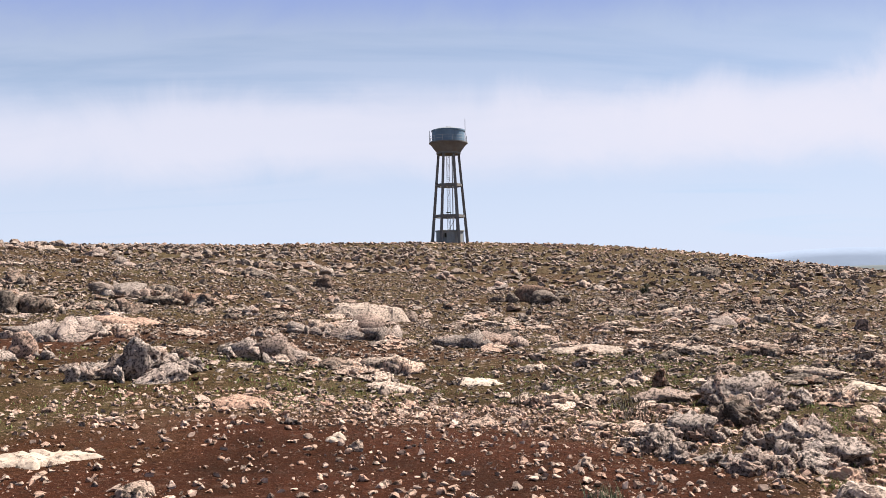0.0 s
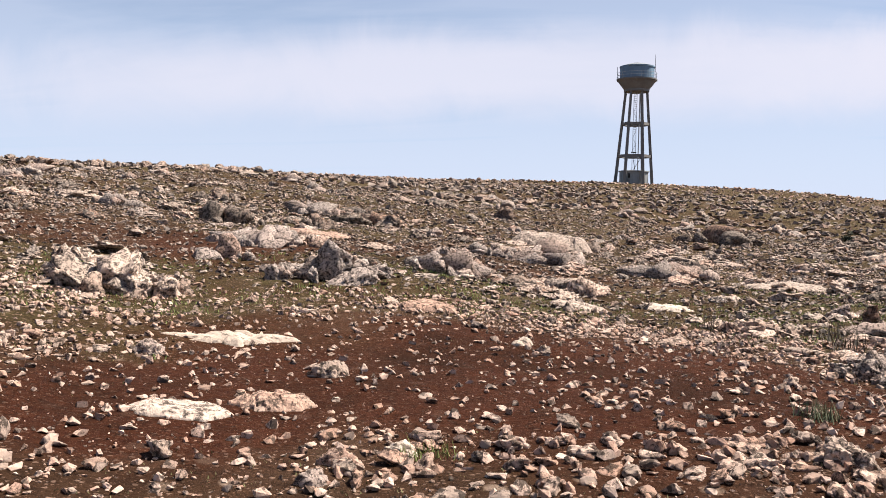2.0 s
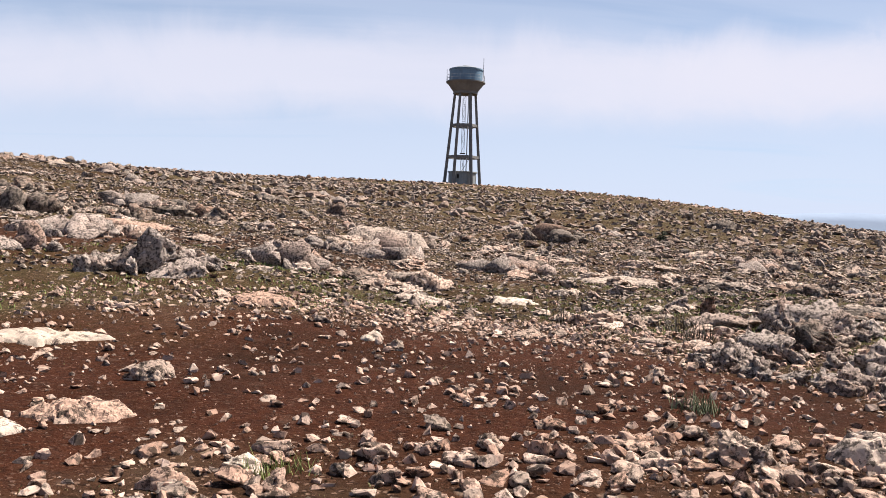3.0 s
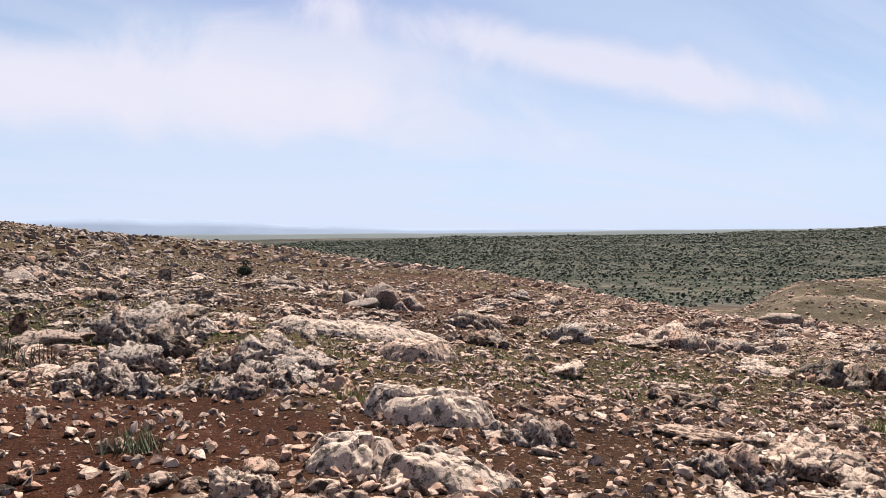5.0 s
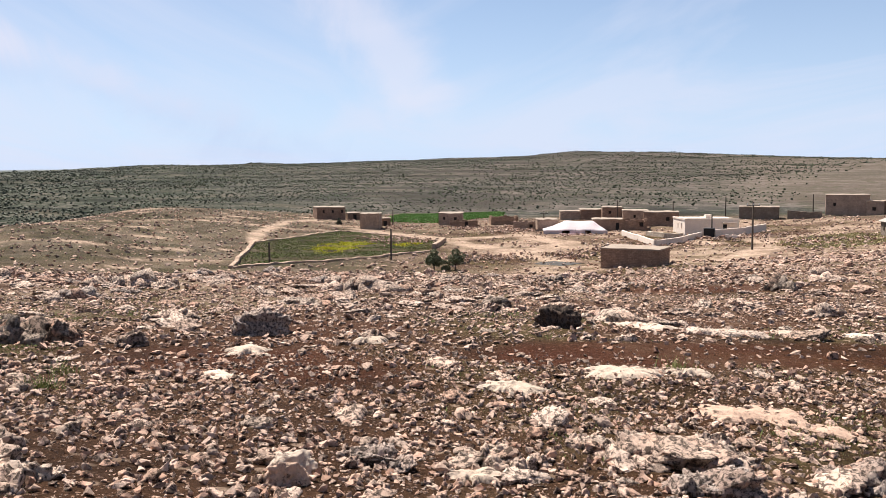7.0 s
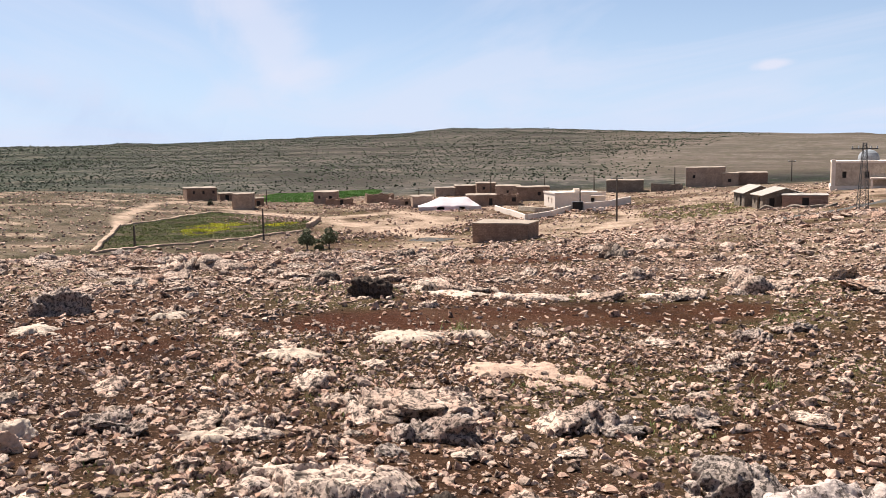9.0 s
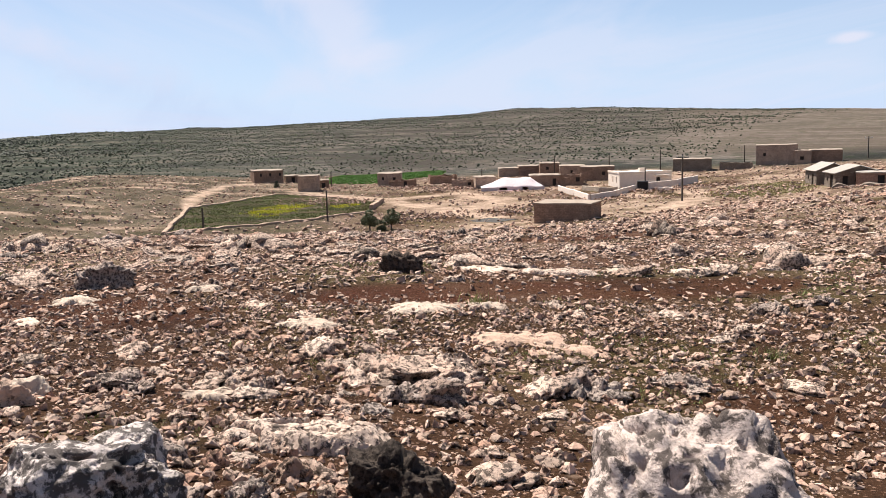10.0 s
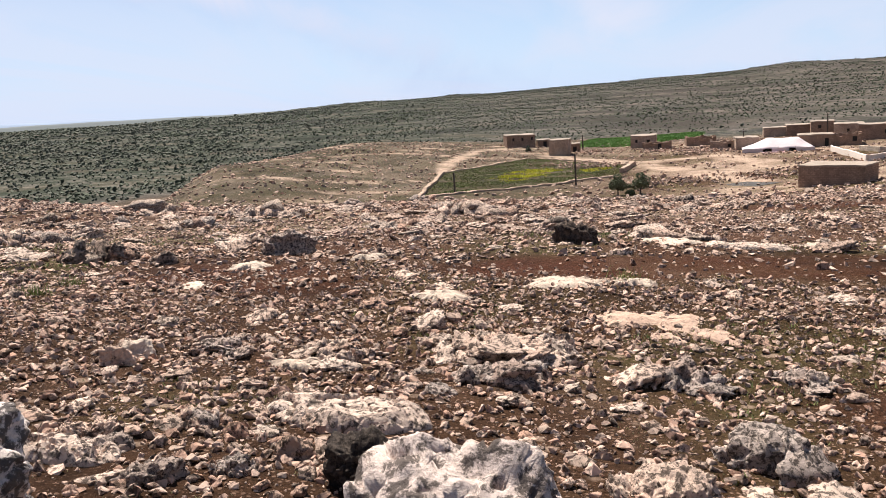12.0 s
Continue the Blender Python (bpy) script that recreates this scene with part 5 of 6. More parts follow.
def rock_mesh(name, seed, w, d, h, mat, level=4, pit=.0, lump=.25, blocky=.5, top_flat=.0, pit_scale=3.6, round_off=.80):
    """A boulder: blocky or rounded, lumpy, with solution pits; its base lies at z = 0 and goes on below."""
    rng = np.random.default_rng(seed)
    d0, f = BALLS[level]
    n = rng.normal(size=(9, 3))
    n[:, 2] = np.abs(n[:, 2]) * .8
    n /= np.linalg.norm(n, axis=1)[:, None]
    c = rng.uniform(.60, .95, 9)
    dots = d0 @ n.T
    cut = np.min(np.where(dots > .05, c[None] / np.maximum(dots, .05), 9), axis=1)
    r = (1 - blocky) + blocky * np.minimum(cut, 1.1)
    full = np.abs(d0) ** round_off * np.sign(d0)
    radii = np.array([w / 2, d / 2, h])
    at = full * r[:, None] * radii
    if top_flat:
        high = at[:, 2] > h * (1 - top_flat)
        at[high, 2] = h * (1 - top_flat) + (at[high, 2] - h * (1 - top_flat)) * .3
    out_way = full / radii
    out_way /= np.linalg.norm(out_way, axis=1)[:, None]
    size = (w * d * h) ** (1 / 3)
    off = Vector(rng.uniform(0, 60, 3))
    push = np.empty(len(d0))
    for k in range(len(d0)):
        p = Vector(at[k]) / size + off
        g = lump * (.30 * noise.noise(p * .9) + .24 * noise.noise(p * 2.1) + .15 * noise.noise(p * 4.7) + .11 * noise.noise(p * 10.0) + .08 * noise.noise(p * 22.0))
        if pit:
            g -= pit * (.16 * abs(noise.noise(p * 3.1)) + .10 * abs(noise.noise(p * 7.3)) + .06 * abs(noise.noise(p * 15.0)) + .035 * abs(noise.noise(p * 31.0)))
            for finer in (1.0, 2.2):
                cells, middles = noise.voronoi(p * pit_scale * finer)
                luck = math.sin(middles[0].x * 127.1 + middles[0].y * 311.7 + middles[0].z * 74.7) * 4375.85 % 1.0
                hole = .12 + .26 * luck
                if luck > .35 and cells[0] < hole:
                    g -= pit * 1.9 * hole / (pit_scale * finer) * (1 - (cells[0] / hole) ** 2) ** .6
        push[k] = g * size
    at += out_way * push[:, None]
    low = at[:, 2] < 0
    at[low, 2] *= .5
    return mesh_arrays(name, at, f, mat, smooth=level > 3)


def flat_rock(name, seed, x, y, w, d, h, turn, mat):
    """A patch of bedrock that follows the ground, with a ragged outline and shallow pits."""
    rng = np.random.default_rng(seed)
    off = rng.uniform(0, 60, 3)
    rings, steps = 18, 110
    verts, tris = [(x, y, ground_at(x, y) + h)], []
    ca, sa = math.cos(radians(turn)), math.sin(radians(turn))
    px, py, rise = [], [], []
    for i in range(1, rings + 1):
        rho = (i / rings) ** .8
        for k in range(steps):
            t = 2 * math.pi * k / steps
            q = Vector((math.cos(t) * 1.3, math.sin(t) * 1.3, 0)) + Vector(off)
            edge = 1 + .50 * noise.noise(q) + .42 * noise.noise(q * 2.6) + .30 * noise.noise(q * 6) + .16 * noise.noise(q * 13)
            u, v = rho * edge * w / 2 * math.cos(t), rho * edge * d / 2 * math.sin(t)
            px.append(x + u * ca - v * sa)
            py.append(y + u * sa + v * ca)
            p = Vector((px[-1], py[-1], 0)) * 3 + Vector(off)
            dip = max(0, noise.noise(p * .8) - .12) * 2.2 + max(0, .30 - noise.voronoi(p * 2.2)[0][0]) * .8
            rise.append(h * (.75 - rho ** 5 * 1.6 + .55 * noise.noise(p) + .4 * noise.noise(p * 3) + .2 * noise.noise(p * 7) - dip))
    z = ground_height(np.array(px), np.array(py)) + np.array(rise)
    verts += list(zip(px, py, z))
    for k in range(steps):
        n = (k + 1) % steps
        tris.append((0, 1 + k, 1 + n))
        for i in range(rings - 1):
            p, q = 1 + i * steps, 1 + (i + 1) * steps
            tris += [(p + k, q + k, q + n), (p + k, q + n, p + n)]
    v = np.array(verts) - (x, y, ground_at(x, y))
    return mesh_arrays(name, v, np.array(tris), mat, smooth=True)


LABELS = {
    "karst": ("pale grey limestone boulder, pitted and blotched with lichen", "boulder"),
    "dark": ("dark limestone boulder, lichen and shade in its colour, with rough pitted sides", "boulder"),
    "slab": ("long low limestone slab with a pale worn top", "slab"),
    "flat": ("bare pale bedrock patch, level with the ground", "bedrock"),
    "pale": ("pale cream limestone block, freshly broken", "stone"),
    "tan": ("tan angular limestone block on red earth", "stone"),
    "grey": ("grey weathered limestone block with dark lichen", "stone"),
}
rock_count = [0]


def rock(kind, x, y, w, h, d=None, turn=None, sink=.12, level=None, label=None, blocky=.5):
    rock_count[0] += 1
    seed = 100 + rock_count[0]
    rng = random.Random(seed)
    d = d or w * rng.uniform(.65, .95)
    r = math.hypot(x - HUB_X, y - HUB_Y)
    level = level or (6 if r < 4.5 and w > .35 else 5 if r < 14 and w > .2 else 4)
    name = "bedrock" if kind == "flat" else "limestone_slab" if kind == "slab" else "boulder" if kind in ("karst", "dark") else "stone_block"
    text, category = LABELS[kind]
    if kind == "flat":
        ob = new(name, flat_rock(name, seed, x, y, w, d, h, turn or 0, BEDROCK))
        ob.location = (x, y, ground_at(x, y))
        return tagged(ob, label or text, category, "rocks on the hillside")
    if kind == "karst":
        me = rock_mesh(name, seed, w, d, h, KARST, level, pit=.85, lump=.75, blocky=blocky, pit_scale=4.6, round_off=.82)
    elif kind == "dark":
        me = rock_mesh(name, seed, w, d, h, BLACKROCK if blocky > .8 else DARKROCK, level, pit=.6, lump=.8 if blocky < .8 else .6, blocky=max(blocky, .6))
    elif kind == "slab":
        me = rock_mesh(name, seed, w, d, h, OUTCROP_ONE, level, pit=.7, lump=.7, blocky=.5, top_flat=.3, pit_scale=4.6)
    else:
        me = rock_mesh(name, seed, w, d, h, {"pale": BEDROCK, "tan": STONE_ONE, "grey": KARST}[kind], level, pit=.25, lump=.5, blocky=.9)
    ob = new(name, me)
    ob.matrix_world = pose(x, y, ground_at(x, y) - sink * h, rng.uniform(-5, 5), rng.uniform(-5, 5), rng.uniform(0, 360) if turn is None else turn)
    return tagged(ob, label or text, category, "rocks on the hillside")


def near_boulder(x, y, w, d, h, turn, mat, label, seed, **shape):
    ob = new("boulder", pitted_boulder("boulder", seed, w, d, h, mat, **shape))
    ob.matrix_world = pose(x, y, ground_at(x, y) - .08, 0, 0, turn)
    return tagged(ob, label, "boulder", "rocks on the hillside")


near_boulder(0.80, -0.52, .74, .68, 0.83, -104, PITTED, "large pale limestone boulder, deeply pitted, with dark hollows", 41, lump=.50, pit=.13, pit_scale=6.5, square=.66, hollow=((.18, -.30, .45, .14, .16), (.02, -.30, .30, .12, .14)))
near_boulder(1.10, 1.02, .50, .48, 0.77, -80, MOTTLED, "pale grey limestone boulder with sharp lichen-dark pits", 43, lump=.70, pit=.17, pit_scale=6.0, square=.68)
rock("slab", 2.85, -1.10, 0.62, 0.14, 0.42, -105)
rock("slab", 2.70, 1.60, 0.36, 0.12, 0.28, -70)
rock("karst", 2.28, 1.07, 0.32, 0.15, 0.26, -80)
rock("dark", 2.50, 0.14, 0.50, 0.33, 0.40, -102, blocky=.95, label="dark angular limestone block, its face painted black with lichen and shade")
rock("tan", 3.02, 0.99, 0.13, 0.11, 0.10, -89)
rock("grey", 3.48, 0.92, 0.17, 0.07, 0.14, -90)
rock("pale", 4.26, 2.35, 0.26, 0.17, 0.21, -73)
rock("tan", 2.79, 0.61, 0.23, 0.13, 0.18, -95)
rock("karst", 10.70, 3.45, 0.80, 0.46, 0.64, -77)
rock("dark", 11.40, -0.56, 0.74, 0.42, 0.58, -96, blocky=.85)
rock("dark", 9.40, 4.73, 0.38, 0.19, 0.30, -69)
rock("flat", 6.45, -1.41, 1.25, 0.05, 1.03, -108)
rock("flat", 7.96, -0.52, 0.95, 0.05, 0.55, -100)
rock("flat", 8.05, -1.25, 0.55, 0.05, 0.35, -96)
rock("flat", 7.33, 0.67, 0.68, 0.05, 0.48, -92)
rock("flat", 9.81, 1.99, 0.47, 0.05, 0.46, -84)
rock("flat", 8.97, 3.30, 0.56, 0.05, 0.55, -76)
rock("flat", 7.49, 3.36, 0.42, 0.05, 0.41, -73)
rock("flat", 11.51, -3.85, 0.66, 0.05, 0.64, -111)
rock("flat", 11.33, -4.92, 0.56, 0.05, 0.55, -116)
rock("flat", 11.92, -1.94, 0.89, 0.05, 0.87, -103)
rock("flat", 11.41, -2.91, 0.97, 0.05, 0.72, -108)
rock("flat", 4.75, 1.27, 0.46, 0.05, 0.28, -86)
rock("grey", 4.24, 0.15, 0.23, 0.06, 0.18, -99)
rock("grey", 3.60, -1.72, 0.44, 0.17, 0.35, -122)
rock("grey", 2.55, 1.49, 0.32, 0.06, 0.26, -79)
rock("grey", 3.14, 1.26, 0.19, 0.09, 0.15, -85)
rock("pale", 4.49, 2.36, 0.28, 0.12, 0.22, -74)
rock("flat", 5.27, 12.00, 0.55, 0.05, 0.54, -28)
rock("dark", 5.30, 16.76, 0.86, 0.20, 0.69, -20)
rock("grey", 2.11, 6.73, 0.27, 0.11, 0.22, -25)
rock("dark", 11.11, 6.63, 0.87, 0.27, 0.70, -64, blocky=.85)
rock("dark", 2.48, 11.74, 0.21, 0.29, 0.17, -16)
rock("flat", -3.30, 6.81, 0.90, 0.05, 0.47, 25)
rock("tan", -2.11, 5.92, 0.28, 0.14, 0.22, 17)
rock("dark", -3.75, 10.48, 0.38, 0.36, 0.30, 18)
rock("dark", 0.56, 19.95, 0.69, 0.37, 0.55, -3)
rock("flat", 0.10, 12.45, 0.72, 0.05, 0.70, -3)
rock("grey", -3.48, 5.88, 0.23, 0.11, 0.18, 30)
rock("tan", -1.35, 4.13, 0.18, 0.10, 0.14, 13)
rock("grey", -1.35, 3.81, 0.15, 0.09, 0.12, 14)
rock("pale", -1.15, 4.45, 0.21, 0.06, 0.17, 9)
rock("slab", 0.96, 4.85, 0.26, 0.17, 0.21, -22)
rock("grey", 2.20, 12.21, 0.31, 0.25, 0.25, -14)
rock("flat", -3.18, 7.03, 0.50, 0.05, 0.49, 23)
rock("pale", -1.10, 7.75, 0.20, 0.08, 0.16, 4)
rock("pale", 2.80, 6.72, 0.26, 0.09, 0.21, -30)
rock("dark", -7.18, 39.52, 1.01, 0.72, 0.81, 10)
rock("dark", 19.18, 76.67, 2.77, 0.82, 2.22, -15)

# outcrops on the slope below the tower
crag(3.05, 10.2, 1.55, .32, 1.1, -16)
crag(2.75, 9.0, .8, .24, .7, -20, "dark")
crag(2.85, 7.6, .95, .25, .8, -24)
crag(2.05, 8.1, .75, .22, .6, -22)
crag(1.62, 7.6, .6, .18, .5, -22)
crag(-2.95, 23.6, 2.3, .55, 2.0, 8, "pale", level_top=.75, block=1.2)
crag(-2.40, 18.0, 1.9, .50, 1.6, 8)
crag(-3.95, 10.6, 1.5, .42, 1.1, 22)
crag(.2, 17.8, 1.9, .36, 1.3, 0)
crag(-7.6, 22.6, 2.2, .6, 1.6, 19, "dark")
crag(-8.8, 17.2, 1.4, .6, 1.1, 28, "dark")
crag(2.1, 38.2, 3.2, .8, 2.4, -3, "dark")
crag(-6.5, 13.9, 1.9, .40, 1.3, 26)
crag(-2.9, 12.8, 1.4, .34, 1.0, 14)
crag(-1.25, 13.3, 1.2, .26, .9, 7, "cream")
crag(-1.0, 11.4, .75, .12, .6, 7, "pale", level_top=.7)
crag(2.05, 17.1, 1.5, .12, 1.3, -6, "pale", level_top=.9, block=1.0)
crag(-2.3, 9.2, .65, .12, .5, 16, "pale", level_top=.8)
crag(-6.8, 16.7, 1.4, .16, 1.0, 23, "pale", level_top=.8, block=.8)
crag(1.05, 10.4, 1.0, .16, .7, -4, "cream")
crag(-5.35, 8.15, 1.3, .48, .9, 37, "cream")
crag(-2.42, 4.52, .52, .07, .36, 26, "pale", level_top=.8, block=.3)
crag(-2.10, 5.00, .44, .13, .38, 19, "pale", level_top=.4, block=.22)
crag(-6.1, 11.8, .9, .4, .7, 29)
# slabs and ledges where the slope falls away
crag(5.8, 10.2, 2.1, .26, 1.3, -38, "pale", level_top=.7, block=.8)
crag(4.95, 8.15, .75, .28, .6, -44, "pale", level_top=.65, block=.5)
crag(2.95, 8.05, .55, .26, .45, -32, "pale", level_top=.6)
crag(2.72, 6.95, .5, .36, .45, -36)
crag(2.2, 6.85, .52, .22, .45, -32)
crag(2.75, 5.78, .76, .28, .6, -44, "pale", level_top=.75, block=.5, pits=.6, label="thick limestone slab with a pale top over a dark face")
crag(1.62, 5.06, .50, .22, .42, -39, "pale", level_top=.6, block=.34)
crag(1.85, 4.72, .70, .20, .52, -42, "pale", level_top=.5, block=.36)
crag(1.75, 7.2, .42, .2, .4, -26)
crag(12.6, 9.8, 1.3, .36, .9, -60, "cream")
crag(2.85, 5.05, .45, .2, .35, -50)
crag(11.4, 16.4, 1.8, .5, 1.2, -40)
crag(9.6, 11.9, .6, .36, .5, -46, "dark")
crag(10.0, 10.2, 1.1, .36, .8, -53)
crag(13.4, 10.5, 1.5, .4, 1.1, -59, "cream")
crag(27.8, 15, 3.2, .5, 1.8, -66, "cream")
crag(10.1, 6.1, 1.15, .34, .8, -70, "dark")
crag(11.5, 6.95, .62, .42, .5, -68, "dark")
crag(4.15, 4.15, 1.0, .16, .8, -67, "cream")
crag(3.4, 4.2, .5, .14, .45, -63)
crag(3.65, 3.65, .5, .14, .45, -71, "cream")
# outcrops towards the village
crag(15.3, -.2, 1.1, .28, .8, -97, "dark")
crag(14.6, -6.1, .75, .42, .6, -117, "cream")
crag(11.8, -6.8, 1.2, .36, .9, -124, "cream")
crag(22.4, 2.2, 2.6, .36, 1.4, -89, "cream")
crag(22.8, 8.4, 2.4, .42, 1.4, -74, "cream")
crag(22.2, -8.8, 1.1, .46, .8, -115, "dark")
crag(12.6, -1.85, 1.8, .16, .7, -105, "cream")
crag(11.2, -2.95, 1.4, .12, .5, -112, "pale", level_top=.7)
crag(5.25, -.14, 1.15, .17, .85, -98, "cream")
crag(4.55, -.26, .72, .15, .55, -98, "grey")
crag(5.5, -.55, .42, .20, .36, -97, "pale", level_top=.5)
crag(4.95, -1.4, .65, .15, .5, -119)
crag(5.05, 1.05, .6, .12, .45, -96, "cream")
crag(4.85, 1.9, .5, .12, .4, -87)
crag(3.58, .53, .98, .16, .55, -90, "pale", level_top=.62, block=.36)
crag(3.48, -1.72, .55, .22, .42, -108)
crag(2.45, 1.55, .42, .14, .36, -62, "pale", level_top=.5)
crag(2.5, .78, .22, .10, .18, -65)
crag(3.15, 1.3, .32, .12, .26, -62, "cream")


def scattered_crags():
    """Smaller outcrops all over the slope, thicker on the stony bands."""
    g = np.random.default_rng(515)
    for turns, r0, r1, n, big in (((-25, 44), 10, 20, 70, 1.0), ((-25, 44), 20, 60, 90, 1.5), ((-75, -25), 6, 30, 60, 1.0), ((-130, -75), 5.5, 40, 55, .9)):
        r = np.sqrt(g.uniform(r0 ** 2, r1 ** 2, n))
        a = np.radians(g.uniform(*turns, n))
        for k in range(n):
            x, y = HUB_X - r[k] * math.sin(a[k]), HUB_Y + r[k] * math.cos(a[k])
            w, pick, high = big * (.85 if turns[1] > 0 else 1) * g.uniform(.4, 1.25) * (.6 + .02 * min(r[k], 40)), g.uniform(), g.uniform(.16, .36)
            if float(soil_share(np.array([x]), np.array([y]))[0]) > .35:
                continue
            crag(x, y, w, w * high * .8, w * g.uniform(.5, .85), g.uniform(0, 180), "cream" if pick < (.15 if turns[1] > 0 else .45) else "grey" if pick < (.62 if turns[1] > 0 else .82) else "dark")


scattered_crags()


# ---- loose stones ----
def stoniness(x, y):
    turn, r = bearing(x, y)
    patch = ramp(fbm(x * .45, y * .45, 91), .38, .60)
    crumbs = ramp(fbm(x * 1.5, y * 1.5, 95), .36, .60)
    s = .36 + .22 * patch + .50 * crumbs * (.35 + .65 * patch) + .35 * ramp(turn, -40, -20) * ramp(r, 8, 11)
    s = s + .30 * ramp(-turn, 45, 62)
    return np.clip(s * (1 - .70 * soil_share(x, y)), .05, 1)


SHAPES = {level: [chipped(np.random.default_rng(500 + level * 40 + k), level, (8, 11, 12)[level]) for k in range(14)] for level in (0, 1, 2)}


def scatter(rng, r0, r1, per_m2, s0, s1, turns=(-134, 46), power=2.2):
    area = math.pi * (r1 ** 2 - r0 ** 2) * (turns[1] - turns[0]) / 360
    n = int(area * per_m2)
    r = np.sqrt(rng.uniform(r0 ** 2, r1 ** 2, n))
    a = np.radians(rng.uniform(*turns, n))
    x, y = HUB_X - r * np.sin(a), HUB_Y + r * np.cos(a)
    size = s0 + (s1 - s0) * rng.uniform(0, 1, n) ** power
    keep = rng.uniform(0, 1, n) < stoniness(x, y)
    return x[keep], y[keep], size[keep]


def stone_axes(rng, n, size, flat=(.32, .72)):
    """Turned, squashed axes for n stones."""
    yaw = rng.uniform(0, 2 * math.pi, n)
    tip, tip_turn = rng.normal(0, .22, n), rng.uniform(0, 2 * math.pi, n)
    sx, sy, sz = size * .5 * rng.uniform(.85, 1.25, n), size * .5 * rng.uniform(.6, 1.0, n), size * .5 * rng.uniform(*flat, n)
    cz, szn = np.cos(yaw), np.sin(yaw)
    m = np.zeros((n, 3, 3))
    m[:, 0, 0], m[:, 0, 1], m[:, 1, 0], m[:, 1, 1], m[:, 2, 2] = cz * sx, -szn * sy, szn * sx, cz * sy, sz
    ax, ay = np.cos(tip_turn), np.sin(tip_turn)
    c, s = np.cos(tip), np.sin(tip)
    t = np.zeros((n, 3, 3))
    t[:, 0, 0], t[:, 0, 1], t[:, 0, 2] = c + ax * ax * (1 - c), ax * ay * (1 - c), ay * s
    t[:, 1, 0], t[:, 1, 1], t[:, 1, 2] = ax * ay * (1 - c), c + ay * ay * (1 - c), -ax * s
    t[:, 2, 0], t[:, 2, 1], t[:, 2, 2] = -ay * s, ax * s, c
    return t @ m, sz


def heap(name, x, y, size, level_of, mat, label, seed, category="stones", sink=.30, flat=(.40, .80)):
    """Many stones as one sheet of rubble."""
    rng = np.random.default_rng(seed)
    m, sz = stone_axes(rng, len(x), size, flat)
    z = ground_height(x, y) + sz * (1 - sink * 2)
    pick = rng.integers(0, 14, len(x))
    levels = level_of(size)
    verts, tris, base = [], [], 0
    for level in (0, 1, 2, 3):
        for k in range(14):
            ids = np.where((pick == k) & (levels == level))[0]
            if not len(ids):
                continue
            v, f = SHAPES[level][k]
            w = np.einsum("nij,kj->nki", m[ids], v) + np.stack([x[ids], y[ids], z[ids]], -1)[:, None, :]
            verts.append(w.reshape(-1, 3))
            tris.append((f[None] + (base + np.arange(len(ids)) * len(v))[:, None, None]).reshape(-1, 3))
            base += len(ids) * len(v)
    ob = new(name, mesh_arrays(name, np.vstack(verts), np.vstack(tris), mat))
    return tagged(ob, label, category, kind="stuff")


def two_heaps(x, y, size, large, label, seed):
    """Litter that is grey below the tower and cream towards the village."""
    grey = bearing(x, y)[0] + np.random.default_rng(seed).normal(0, 6, len(x)) > -34
    for mine, mat, word in ((grey, GREYSTONE, "grey "), (~grey, STONE, "cream ")):
        heap("rubble", x[mine], y[mine], size[mine], lambda s: np.where(s > large, 2, 0), mat, word + label, seed)


rng = np.random.default_rng(7)
xs, ys, ss = [np.concatenate(v) for v in zip(scatter(rng, 1.0, 9.5, 560, .012, .10, power=3.0), scatter(rng, 1.6, 9.5, 7, .10, .21, power=2.0))]
band = np.random.default_rng(70)
bx, by = band.uniform(-1.3, 1.9, 210), 4.35 + band.normal(0, .42, 210)
by += .18 * (bx + 1.0)
xs, ys, ss = np.append(xs, bx), np.append(ys, by), np.append(ss, .06 + .13 * band.uniform(0, 1, 210) ** 1.5)
clear = np.hypot(xs + .8, ys - .5) > 1.0
xs, ys, ss = xs[clear], ys[clear], ss[clear]
order = np.argsort(-ss / (3 + np.hypot(xs - HUB_X, ys - HUB_Y)))
chosen = order[:300]
rest = np.ones(len(xs), bool)
rest[chosen] = False

STONE_MESHES = [mesh_arrays("stone", v, f, STONE_ONE, smooth=True) for v, f in (chipped(np.random.default_rng(900 + k), 3, 13, .15) for k in range(16))]
axes, half = stone_axes(np.random.default_rng(11), 300, ss[chosen])
for k, i in enumerate(chosen):
    ob = new("stone", STONE_MESHES[k % 16])
    m = Matrix([list(row) for row in axes[k]]).to_4x4()
    m.translation = (xs[i], ys[i], ground_at(xs[i], ys[i]) + half[k] * .35)
    ob.matrix_world = m
    tagged(ob, "loose angular limestone lying on red earth", "stone", "loose stones")

heap("rubble", xs[rest], ys[rest], ss[rest], lambda s: np.where(s > .11, 2, 1), STONE, "dense litter of small broken limestone pieces", 21)
x1, y1, s1 = [np.concatenate(v) for v in zip(scatter(rng, 9.5, 23, 96, .03, .14, power=2.4), scatter(rng, 9.5, 23, .9, .16, .34))]
two_heaps(x1, y1, s1, .22, "litter of broken limestone over the hillside", 22)
x2, y2, s2 = [np.concatenate(v) for v in zip(scatter(rng, 23, 52, 17, .07, .27), scatter(rng, 23, 52, .22, .32, .75))]
two_heaps(x2, y2, s2, .5, "limestone litter on the upper hillside", 23)
x3, y3, s3 = scatter(rng, 52, 112, 1.5, .22, .9, turns=(-134, 44))
x6, y6, s6 = scatter(rng, 55, 112, .05, .8, 1.5, turns=(-25, 44))
x3, y3, s3 = np.concatenate([x3, x6]), np.concatenate([y3, y6]), np.concatenate([s3, s6])
